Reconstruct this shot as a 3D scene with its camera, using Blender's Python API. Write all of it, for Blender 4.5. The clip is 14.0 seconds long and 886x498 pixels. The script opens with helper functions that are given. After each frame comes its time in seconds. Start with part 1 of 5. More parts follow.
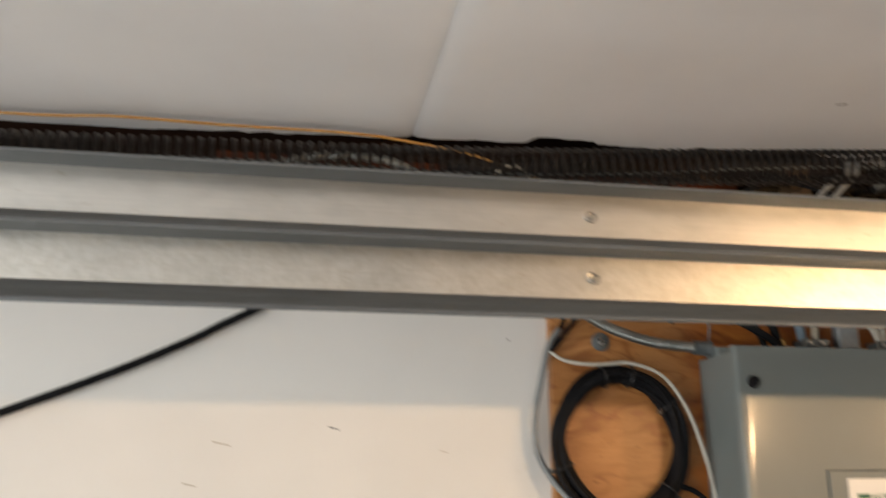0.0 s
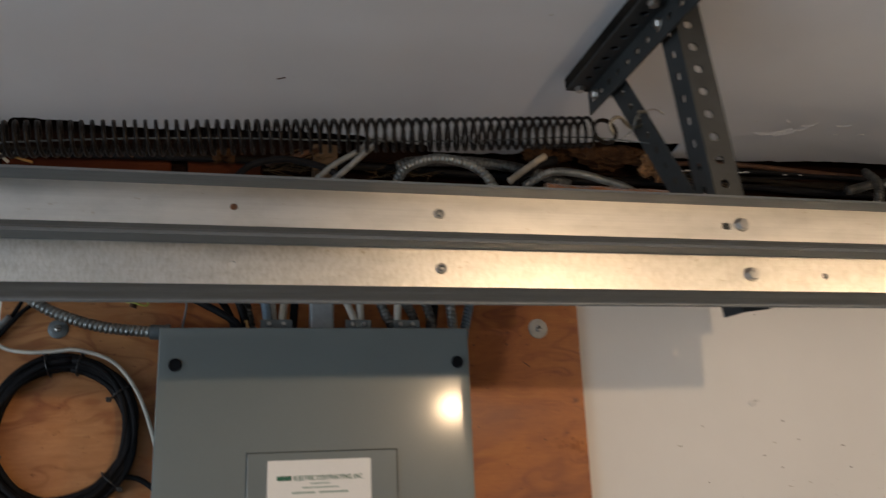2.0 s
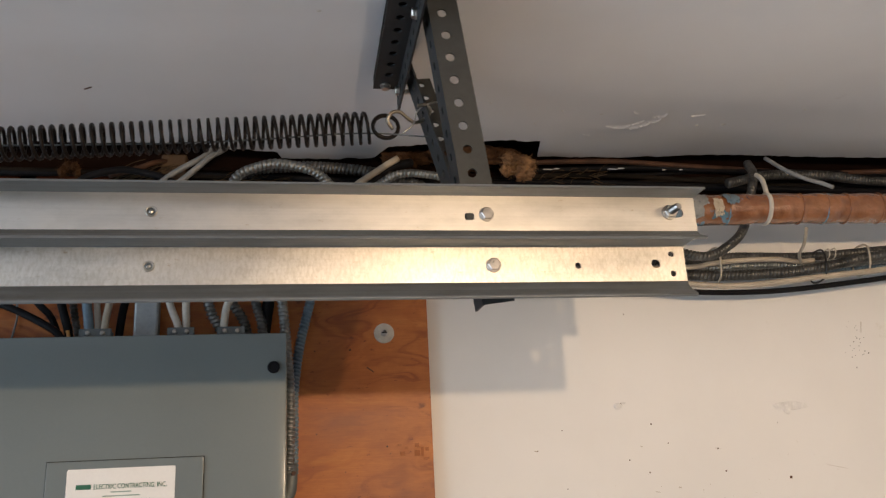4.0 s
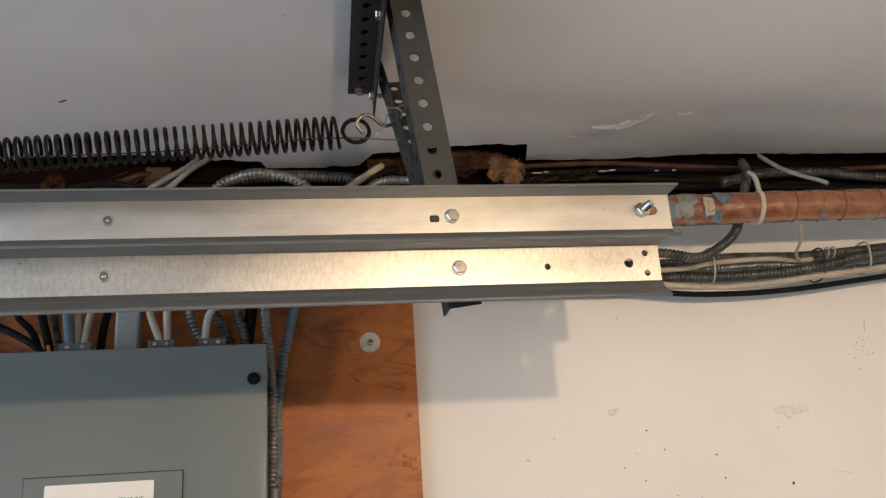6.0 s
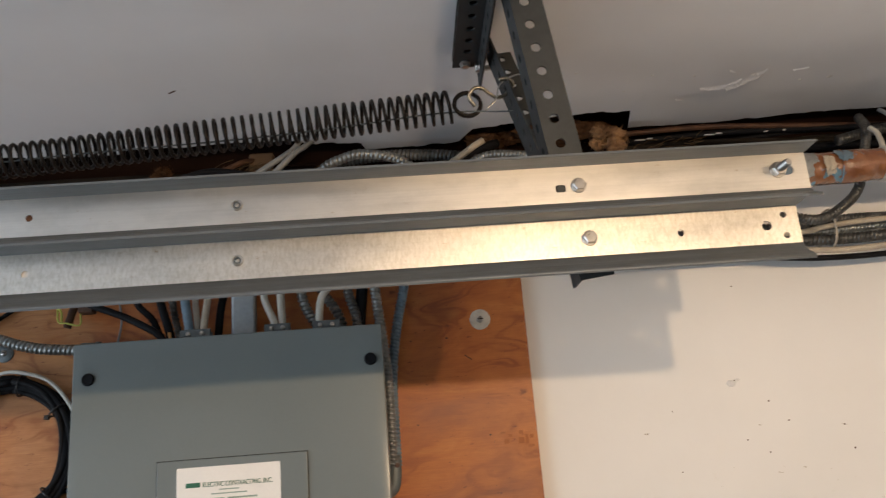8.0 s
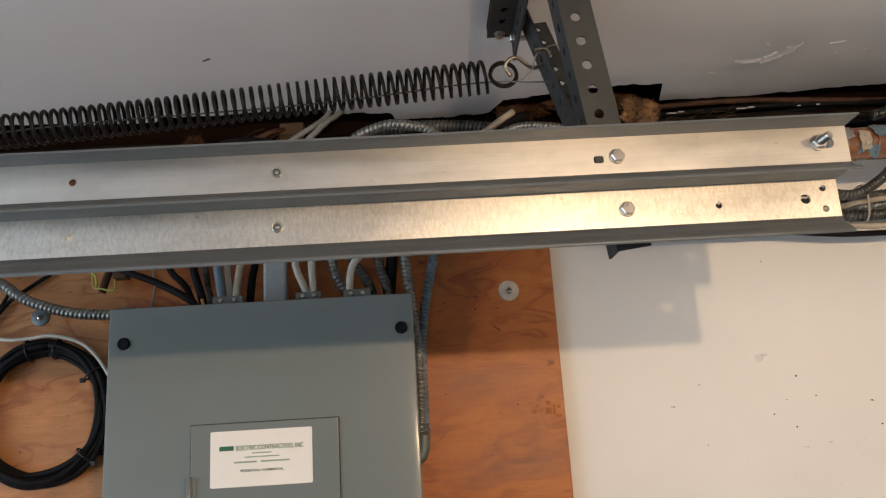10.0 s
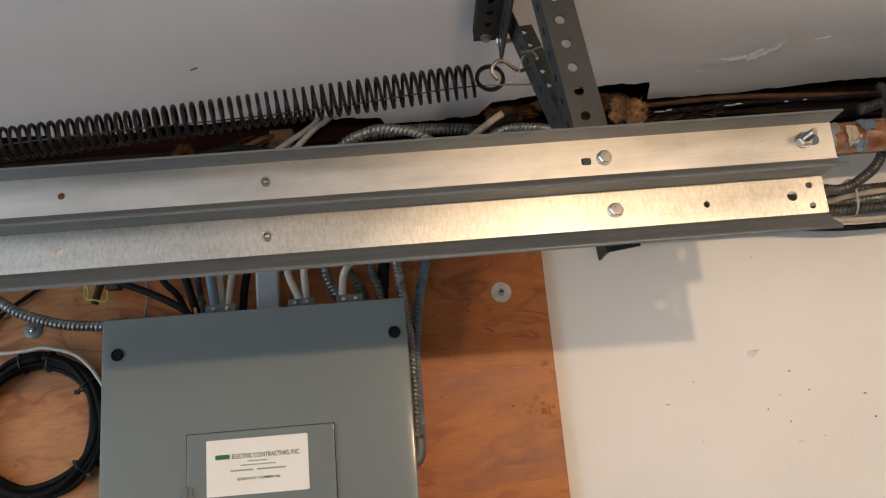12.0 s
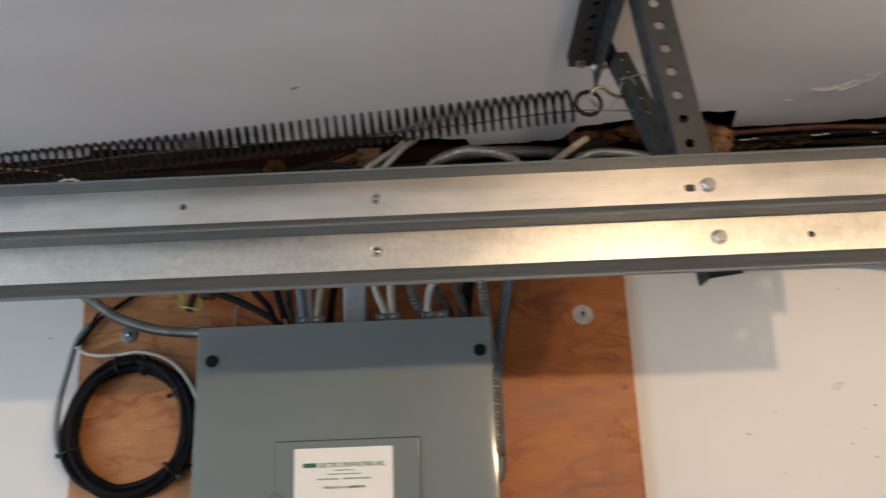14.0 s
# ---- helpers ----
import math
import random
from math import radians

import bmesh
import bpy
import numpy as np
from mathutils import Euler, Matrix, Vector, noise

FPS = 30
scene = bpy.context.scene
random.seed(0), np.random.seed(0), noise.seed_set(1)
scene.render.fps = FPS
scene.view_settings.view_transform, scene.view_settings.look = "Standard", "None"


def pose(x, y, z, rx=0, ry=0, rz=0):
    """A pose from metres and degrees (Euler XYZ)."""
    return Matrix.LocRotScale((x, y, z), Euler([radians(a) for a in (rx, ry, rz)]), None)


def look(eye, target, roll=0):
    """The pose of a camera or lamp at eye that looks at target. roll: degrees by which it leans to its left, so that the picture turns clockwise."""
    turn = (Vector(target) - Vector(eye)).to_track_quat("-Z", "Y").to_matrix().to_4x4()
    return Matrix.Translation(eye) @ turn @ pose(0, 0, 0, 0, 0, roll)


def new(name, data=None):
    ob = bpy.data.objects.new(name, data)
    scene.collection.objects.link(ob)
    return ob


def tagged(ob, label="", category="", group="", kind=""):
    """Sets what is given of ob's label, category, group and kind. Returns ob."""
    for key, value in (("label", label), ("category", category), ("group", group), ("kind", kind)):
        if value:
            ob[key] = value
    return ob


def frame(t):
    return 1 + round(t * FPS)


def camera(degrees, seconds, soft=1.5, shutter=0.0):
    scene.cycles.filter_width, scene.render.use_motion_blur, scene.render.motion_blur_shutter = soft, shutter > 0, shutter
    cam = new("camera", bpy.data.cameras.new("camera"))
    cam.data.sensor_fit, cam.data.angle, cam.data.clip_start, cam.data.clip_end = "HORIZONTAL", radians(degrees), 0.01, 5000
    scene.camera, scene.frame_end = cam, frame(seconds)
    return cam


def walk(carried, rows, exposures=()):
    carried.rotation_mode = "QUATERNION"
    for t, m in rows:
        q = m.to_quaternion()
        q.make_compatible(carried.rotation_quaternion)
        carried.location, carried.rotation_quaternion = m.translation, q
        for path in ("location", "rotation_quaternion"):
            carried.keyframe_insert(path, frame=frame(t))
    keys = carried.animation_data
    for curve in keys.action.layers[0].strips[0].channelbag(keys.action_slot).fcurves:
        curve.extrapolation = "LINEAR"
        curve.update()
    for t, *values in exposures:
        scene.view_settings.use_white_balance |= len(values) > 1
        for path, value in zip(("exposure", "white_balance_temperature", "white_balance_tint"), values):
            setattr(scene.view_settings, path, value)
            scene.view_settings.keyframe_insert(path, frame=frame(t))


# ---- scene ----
cam = camera(56.4, 14.0, soft=1.25, shutter=0.5)
PATH = [
    (0, (0.007, 0.061, 1.817), (0.334, 1.962, 2.346), -0.0),
    (0.5, (0.183, 0.037, 1.797), (0.547, 1.957, 2.221), -0.9),
    (1, (0.4, 0.064, 1.805), (0.787, 1.96, 2.31), -0.6),
    (1.5, (0.56, 0.067, 1.805), (1.008, 1.939, 2.349), -2.6),
    (2, (0.638, -0.025, 1.792), (1.096, 1.85, 2.315), -2.3),
    (2.5, (0.709, -0.091, 1.753), (1.165, 1.799, 2.224), -0.6),
    (3, (0.792, -0.084, 1.751), (1.24, 1.81, 2.212), -2.0),
    (3.5, (0.878, -0.063, 1.769), (1.273, 1.826, 2.295), -2.6),
    (3.7, (0.906, -0.062, 1.765), (1.264, 1.825, 2.321), -2.5),
    (5.8, (0.993, -0.047, 1.756), (1.285, 1.837, 2.359), -3.9),
    (6, (0.994, -0.048, 1.756), (1.276, 1.838, 2.361), -3.8),
    (6.5, (0.988, -0.041, 1.754), (1.257, 1.847, 2.357), -3.7),
    (7, (0.981, -0.036, 1.757), (1.225, 1.859, 2.351), -4.0),
    (7.5, (0.958, -0.031, 1.755), (1.142, 1.874, 2.336), -4.5),
    (8, (0.943, -0.028, 1.759), (1.056, 1.886, 2.328), -4.7),
    (8.5, (0.925, -0.026, 1.76), (0.994, 1.895, 2.311), -4.3),
    (9, (0.926, -0.02, 1.753), (0.994, 1.907, 2.284), -3.7),
    (9.2, (0.923, -0.022, 1.754), (0.998, 1.91, 2.266), -3.3),
    (11.3, (0.925, -0.035, 1.755), (0.997, 1.897, 2.265), -4.6),
    (11.5, (0.925, -0.033, 1.755), (1.002, 1.9, 2.262), -4.7),
    (12, (0.928, -0.034, 1.758), (1.011, 1.898, 2.269), -5.0),
    (12.5, (0.926, -0.03, 1.755), (1.012, 1.902, 2.263), -4.8),
    (13, (0.922, -0.022, 1.75), (1.017, 1.911, 2.253), -4.6),
    (13.5, (0.922, -0.035, 1.759), (1.006, 1.892, 2.286), -4.2),
    (14, (0.877, -0.052, 1.755), (0.846, 1.866, 2.32), -2.2),
]
walk(cam, [(t, look(eye, target, roll)) for t, eye, target, roll in PATH], ((0.0, -0.03, 8300, 15), (0.5, -0.5, 8400, 14), (1.0, -0.56, 7650, 13), (1.5, -0.62, 7100, 12), (2.0, -0.87, 6600, 11), (2.5, -0.64, 6600, 12), (3.0, -0.6, 6600, 12), (3.5, -0.37, 6500, 12), (5.8, -0.19, 6500, 11), (8.5, -0.22, 6600, 11), (13.0, -0.25, 6650, 11), (14.0, -0.24, 6500, 11)))
BULB_W, BULB_2_W, DAY_W = 34.0, 38.0, 121.0

# ---- world, daylight and lamp ----
LAMP = (1.265, -0.45, 1.995)
LAMP_2 = (2.12, -0.50, 1.995)
WALL = 1.128
CEIL = 2.274

world = bpy.data.worlds.new("world")
scene.world = world
world.use_nodes = True
wn = world.node_tree.nodes
sky = wn.new("ShaderNodeTexSky")
sky.sky_type, sky.sun_disc = "NISHITA", False
sky.sun_elevation, sky.sun_rotation = radians(38), radians(200)
wn["Background"].inputs["Strength"].default_value = 0.1
world.node_tree.links.new(sky.outputs[0], wn["Background"].inputs["Color"])


def light(name, kind, at, energy, colour, **kw):
    data = bpy.data.lights.new(name, kind)
    data.energy, data.color = energy, colour
    ob = new(name, data)
    ob.matrix_world = at
    return ob


sun = light("sun", "SUN", look((-6, -4, 6), (0, 0, 0)), 1.0, (1.0, 0.95, 0.88))
sun.data.angle = radians(12)
bulb_light = light("bulb_light", "POINT", pose(*LAMP), BULB_W, (1.0, 0.71, 0.44))
bulb_light.data.shadow_soft_size = 0.015
second_light = light("bulb_light", "POINT", pose(*LAMP_2), BULB_2_W, (1.0, 0.71, 0.44))
second_light.data.shadow_soft_size = 0.022
day = light("daylight", "AREA", look((-2.52, -1.1, 1.2), (0.5, -1.1, 2.3)), DAY_W, (0.72, 0.86, 1.0))
day.data.shape, day.data.size, day.data.size_y = "RECTANGLE", 2.9, 1.6


# ---- materials ----
def nodes_of(name):
    m = bpy.data.materials.new(name)
    m.use_nodes = True
    return m, m.node_tree.nodes, m.node_tree.links, m.node_tree.nodes["Principled BSDF"]


def coords(n, l, stretch=(1, 1, 1), turn=(0, 0, 0)):
    tc, mp = n.new("ShaderNodeTexCoord"), n.new("ShaderNodeMapping")
    info, add = n.new("ShaderNodeObjectInfo"), n.new("ShaderNodeVectorMath")
    add.operation = "ADD"
    sc = n.new("ShaderNodeMath")
    sc.operation, sc.inputs[1].default_value = "MULTIPLY", 7.0
    l.new(info.outputs["Random"], sc.inputs[0])
    l.new(tc.outputs["Object"], mp.inputs[0])
    mp.inputs["Scale"].default_value = stretch
    mp.inputs["Rotation"].default_value = turn
    l.new(mp.outputs[0], add.inputs[0])
    l.new(sc.outputs[0], add.inputs[1])
    return add.outputs[0]


def noise_of(n, l, vec, scale, detail=4.0, rough=0.55):
    t = n.new("ShaderNodeTexNoise")
    t.inputs["Scale"].default_value, t.inputs["Detail"].default_value = scale, detail
    t.inputs["Roughness"].default_value = rough
    l.new(vec, t.inputs["Vector"])
    return t.outputs[0]


def ramp_of(n, l, fac, *stops):
    r = n.new("ShaderNodeValToRGB")
    e = r.color_ramp.elements
    while len(e) < len(stops):
        e.new(0.5)
    for el, (p, c) in zip(e, stops):
        el.position, el.color = p, (*c, 1) if len(c) == 3 else c
    l.new(fac, r.inputs[0])
    return r.outputs[0]


def mixed(n, l, fac, a, b, blend="MIX"):
    x = n.new("ShaderNodeMix")
    x.data_type, x.blend_type = "RGBA", blend
    for sock, v in ((x.inputs[0], fac), (x.inputs[6], a), (x.inputs[7], b)):
        if isinstance(v, (int, float)):
            sock.default_value = v
        elif isinstance(v, tuple):
            sock.default_value = (*v, 1)
        else:
            l.new(v, sock)
    return x.outputs[2]


def bumped(n, l, p, height, strength, dist=0.001):
    b = n.new("ShaderNodeBump")
    b.inputs["Strength"].default_value, b.inputs["Distance"].default_value = strength, dist
    l.new(height, b.inputs["Height"])
    l.new(b.outputs[0], p.inputs["Normal"])


def surface(name, c1, c2, scale=12, fine=120, rough=(0.5, 0.7), metal=0.0, bump=0.2, dist=0.001, stretch=(1, 1, 1), coat=0.0, spec=0.5, speck=0.86):
    """A worn surface: colour at two scales, uneven gloss and a fine relief."""
    m, n, l, p = nodes_of(name)
    v = coords(n, l, stretch)
    a, b = noise_of(n, l, v, scale, 5), noise_of(n, l, v, fine, 3)
    base = ramp_of(n, l, a, (0.32, c1), (0.68, c2))
    dark = ramp_of(n, l, b, (0.3, (speck,) * 3), (0.7, (1, 1, 1)))
    l.new(mixed(n, l, 1.0, base, dark, "MULTIPLY"), p.inputs["Base Color"])
    l.new(ramp_of(n, l, a, (0.3, (rough[0],) * 3), (0.7, (rough[1],) * 3)), p.inputs["Roughness"])
    p.inputs["Metallic"].default_value = metal
    p.inputs["Coat Weight"].default_value = coat
    p.inputs["Coat Roughness"].default_value = 0.13
    p.inputs["Specular IOR Level"].default_value = spec
    bumped(n, l, p, b, bump, dist)
    return m


def wall_paint(name, c1, c2, smudge):
    m, n, l, p = nodes_of(name)
    v = coords(n, l)
    a, b, c = noise_of(n, l, v, 2.2, 6), noise_of(n, l, v, 90, 4), noise_of(n, l, v, 14, 8, 0.7)
    base = ramp_of(n, l, a, (0.35, c1), (0.65, c2))
    spots = ramp_of(n, l, c, (0.66, (1, 1, 1)), (0.78, smudge))
    l.new(mixed(n, l, 1.0, base, spots, "MULTIPLY"), p.inputs["Base Color"])
    p.inputs["Roughness"].default_value = 0.55
    p.inputs["Specular IOR Level"].default_value = 0.35
    bumped(n, l, p, mixed(n, l, 0.5, b, c), 0.25, 0.0012)
    return m


def plywood(name):
    """Varnished rotary-cut veneer: wavy bands along x, thin contour lines and small torn flecks."""
    m, n, l, p = nodes_of(name)
    v = coords(n, l, (0.75, 1.0, 2.3))
    warp = noise_of(n, l, v, 3.4, 3)
    bend = n.new("ShaderNodeVectorMath")
    bend.operation = "MULTIPLY_ADD"
    l.new(warp, bend.inputs[0])
    bend.inputs[1].default_value = (0.5, 0.5, 0.8)
    l.new(v, bend.inputs[2])
    slow = noise_of(n, l, bend.outputs[0], 5.5, 3.5, 0.55)
    many, wave, half = (n.new("ShaderNodeMath") for _ in range(3))
    many.operation, many.inputs[1].default_value = "MULTIPLY", 30.0
    wave.operation = "SINE"
    half.operation, half.inputs[1].default_value, half.inputs[2].default_value = "MULTIPLY_ADD", 0.5, 0.5
    l.new(slow, many.inputs[0])
    l.new(many.outputs[0], wave.inputs[0])
    l.new(wave.outputs[0], half.inputs[0])
    band = noise_of(n, l, bend.outputs[0], 8.5, 7, 0.66)
    fine = noise_of(n, l, coords(n, l, (10, 10, 150)), 4, 4)
    blot = noise_of(n, l, coords(n, l, (1, 1, 1.5)), 5, 6, 0.62)
    mask = noise_of(n, l, coords(n, l, (1, 1, 1.3)), 9, 3)
    base = ramp_of(n, l, band, (0.28, (0.31, 0.080, 0.012)), (0.45, (0.42, 0.124, 0.020)), (0.58, (0.48, 0.156, 0.029)), (0.74, (0.55, 0.215, 0.054)))
    # a paler strip of veneer at one end, with a wandering edge
    raw, axes, edge = n.new("ShaderNodeTexCoord"), n.new("ShaderNodeSeparateXYZ"), n.new("ShaderNodeMath")
    l.new(raw.outputs["Object"], axes.inputs[0])
    edge.operation, edge.inputs[1].default_value = "MULTIPLY_ADD", 0.30
    l.new(blot, edge.inputs[0])
    l.new(axes.outputs["X"], edge.inputs[2])
    pale = ramp_of(n, l, band, (0.3, (0.42, 0.17, 0.050)), (0.7, (0.58, 0.29, 0.115)))
    shift = n.new("ShaderNodeMath")
    shift.operation, shift.inputs[1].default_value = "ADD", 0.5
    l.new(edge.outputs[0], shift.inputs[0])
    base = mixed(n, l, ramp_of(n, l, shift.outputs[0], (0.425, (0.85,) * 3), (0.46, (0.0,) * 3)), base, pale)
    line = ramp_of(n, l, half.outputs[0], (0.0, (0.68, 0.56, 0.46)), (0.16, (0.91, 0.88, 0.84)), (0.5, (1, 1, 1)))
    line = mixed(n, l, ramp_of(n, l, mask, (0.38, (0.1, 0.1, 0.1)), (0.6, (1, 1, 1))), (1.0, 1.0, 1.0), line)
    base = mixed(n, l, 1.0, base, line, "MULTIPLY")
    base = mixed(n, l, 1.0, base, ramp_of(n, l, fine, (0.3, (0.86, 0.82, 0.78)), (0.7, (1, 1, 1))), "MULTIPLY")
    base = mixed(n, l, 1.0, base, ramp_of(n, l, blot, (0.30, (0.66, 0.55, 0.46)), (0.52, (1, 1, 1))), "MULTIPLY")
    knots = noise_of(n, l, coords(n, l, (1, 1, 1.6)), 24, 3)
    base = mixed(n, l, 1.0, base, ramp_of(n, l, knots, (0.71, (1, 1, 1)), (0.76, (0.42, 0.32, 0.26))), "MULTIPLY")
    flecks = noise_of(n, l, coords(n, l, (1, 1, 2.2)), 75, 3, 0.7)
    base = mixed(n, l, 1.0, base, ramp_of(n, l, flecks, (0.28, (0.45, 0.33, 0.25)), (0.35, (1, 1, 1))), "MULTIPLY")
    l.new(base, p.inputs["Base Color"])
    l.new(ramp_of(n, l, band, (0.3, (0.42,) * 3), (0.7, (0.56,) * 3)), p.inputs["Roughness"])
    p.inputs["Coat Weight"].default_value = 0.10
    p.inputs["Coat Roughness"].default_value = 0.35
    bumped(n, l, p, mixed(n, l, 0.4, fine, half.outputs[0]), 0.25, 0.0008)
    return m


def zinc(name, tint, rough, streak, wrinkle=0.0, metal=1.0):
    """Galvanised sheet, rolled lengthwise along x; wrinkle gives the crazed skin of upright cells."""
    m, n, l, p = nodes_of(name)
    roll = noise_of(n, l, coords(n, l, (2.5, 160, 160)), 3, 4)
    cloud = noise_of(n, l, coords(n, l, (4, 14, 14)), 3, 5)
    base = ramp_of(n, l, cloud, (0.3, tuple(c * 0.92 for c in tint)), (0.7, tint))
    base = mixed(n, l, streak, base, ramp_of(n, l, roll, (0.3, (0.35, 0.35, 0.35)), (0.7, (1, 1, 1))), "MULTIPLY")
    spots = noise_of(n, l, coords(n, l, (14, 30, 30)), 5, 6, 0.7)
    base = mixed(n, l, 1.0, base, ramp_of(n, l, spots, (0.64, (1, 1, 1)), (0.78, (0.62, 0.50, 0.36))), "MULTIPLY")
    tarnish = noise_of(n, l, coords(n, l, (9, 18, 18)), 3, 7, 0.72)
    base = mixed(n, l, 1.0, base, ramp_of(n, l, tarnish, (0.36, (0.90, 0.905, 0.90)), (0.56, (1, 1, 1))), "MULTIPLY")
    height = roll
    if wrinkle:
        v = coords(n, l, (1.0, 1.0, 0.45))
        wobble = n.new("ShaderNodeTexNoise")
        wobble.inputs["Scale"].default_value = 90
        l.new(v, wobble.inputs["Vector"])
        shift = n.new("ShaderNodeVectorMath")
        shift.operation = "MULTIPLY_ADD"
        l.new(wobble.outputs["Color"], shift.inputs[0])
        shift.inputs[1].default_value = (0.006, 0.006, 0.006)
        l.new(v, shift.inputs[2])
        cell = n.new("ShaderNodeTexVoronoi")
        cell.feature = "DISTANCE_TO_EDGE"
        cell.inputs["Scale"].default_value = 240
        l.new(shift.outputs[0], cell.inputs["Vector"])
        veins = ramp_of(n, l, cell.outputs["Distance"], (0.0, (0.66, 0.65, 0.62)), (0.13, (1, 1, 1)))
        base = mixed(n, l, 0.24, base, veins, "MULTIPLY")
        grain = noise_of(n, l, coords(n, l, (420, 120, 170)), 1.0, 4, 0.65)
        base = mixed(n, l, 1.0, base, ramp_of(n, l, grain, (0.36, (0.86, 0.85, 0.82)), (0.58, (1, 1, 1))), "MULTIPLY")
        cell = ramp_of(n, l, cell.outputs["Distance"], (0.0, (0, 0, 0)), (0.3, (1, 1, 1)))
        height = mixed(n, l, wrinkle, roll, cell)
    l.new(base, p.inputs["Base Color"])
    p.inputs["Metallic"].default_value = metal
    l.new(ramp_of(n, l, cloud, (0.3, (rough - 0.03,) * 3), (0.7, (rough + 0.04,) * 3)), p.inputs["Roughness"])
    bumped(n, l, p, height, 0.05 + 0.06 * wrinkle, 0.0004)
    return m


def taped_copper(name):
    m, n, l, p = nodes_of(name)
    v = coords(n, l)
    a, b, c = noise_of(n, l, v, 22, 5), noise_of(n, l, v, 13, 6), noise_of(n, l, v, 60, 4)
    base = ramp_of(n, l, a, (0.3, (0.19, 0.068, 0.024)), (0.7, (0.33, 0.14, 0.055)))
    base = mixed(n, l, ramp_of(n, l, b, (0.58, (0, 0, 0)), (0.72, (0.8, 0.8, 0.8))), base, (0.42, 0.33, 0.28))
    base = mixed(n, l, ramp_of(n, l, noise_of(n, l, coords(n, l, (1.2, 1, 1)), 15, 4), (0.64, (0, 0, 0)), (0.66, (1, 1, 1))), base, (0.13, 0.27, 0.38))
    l.new(mixed(n, l, 1.0, base, ramp_of(n, l, c, (0.3, (0.7, 0.66, 0.6)), (0.6, (1, 1, 1))), "MULTIPLY"), p.inputs["Base Color"])
    p.inputs["Roughness"].default_value = 0.24
    p.inputs["Coat Weight"].default_value = 1.0
    p.inputs["Coat Roughness"].default_value = 0.06
    bumped(n, l, p, mixed(n, l, 0.45, a, c), 1.0, 0.007)
    l.new(p.inputs["Normal"].links[0].from_socket, p.inputs["Coat Normal"])
    return m


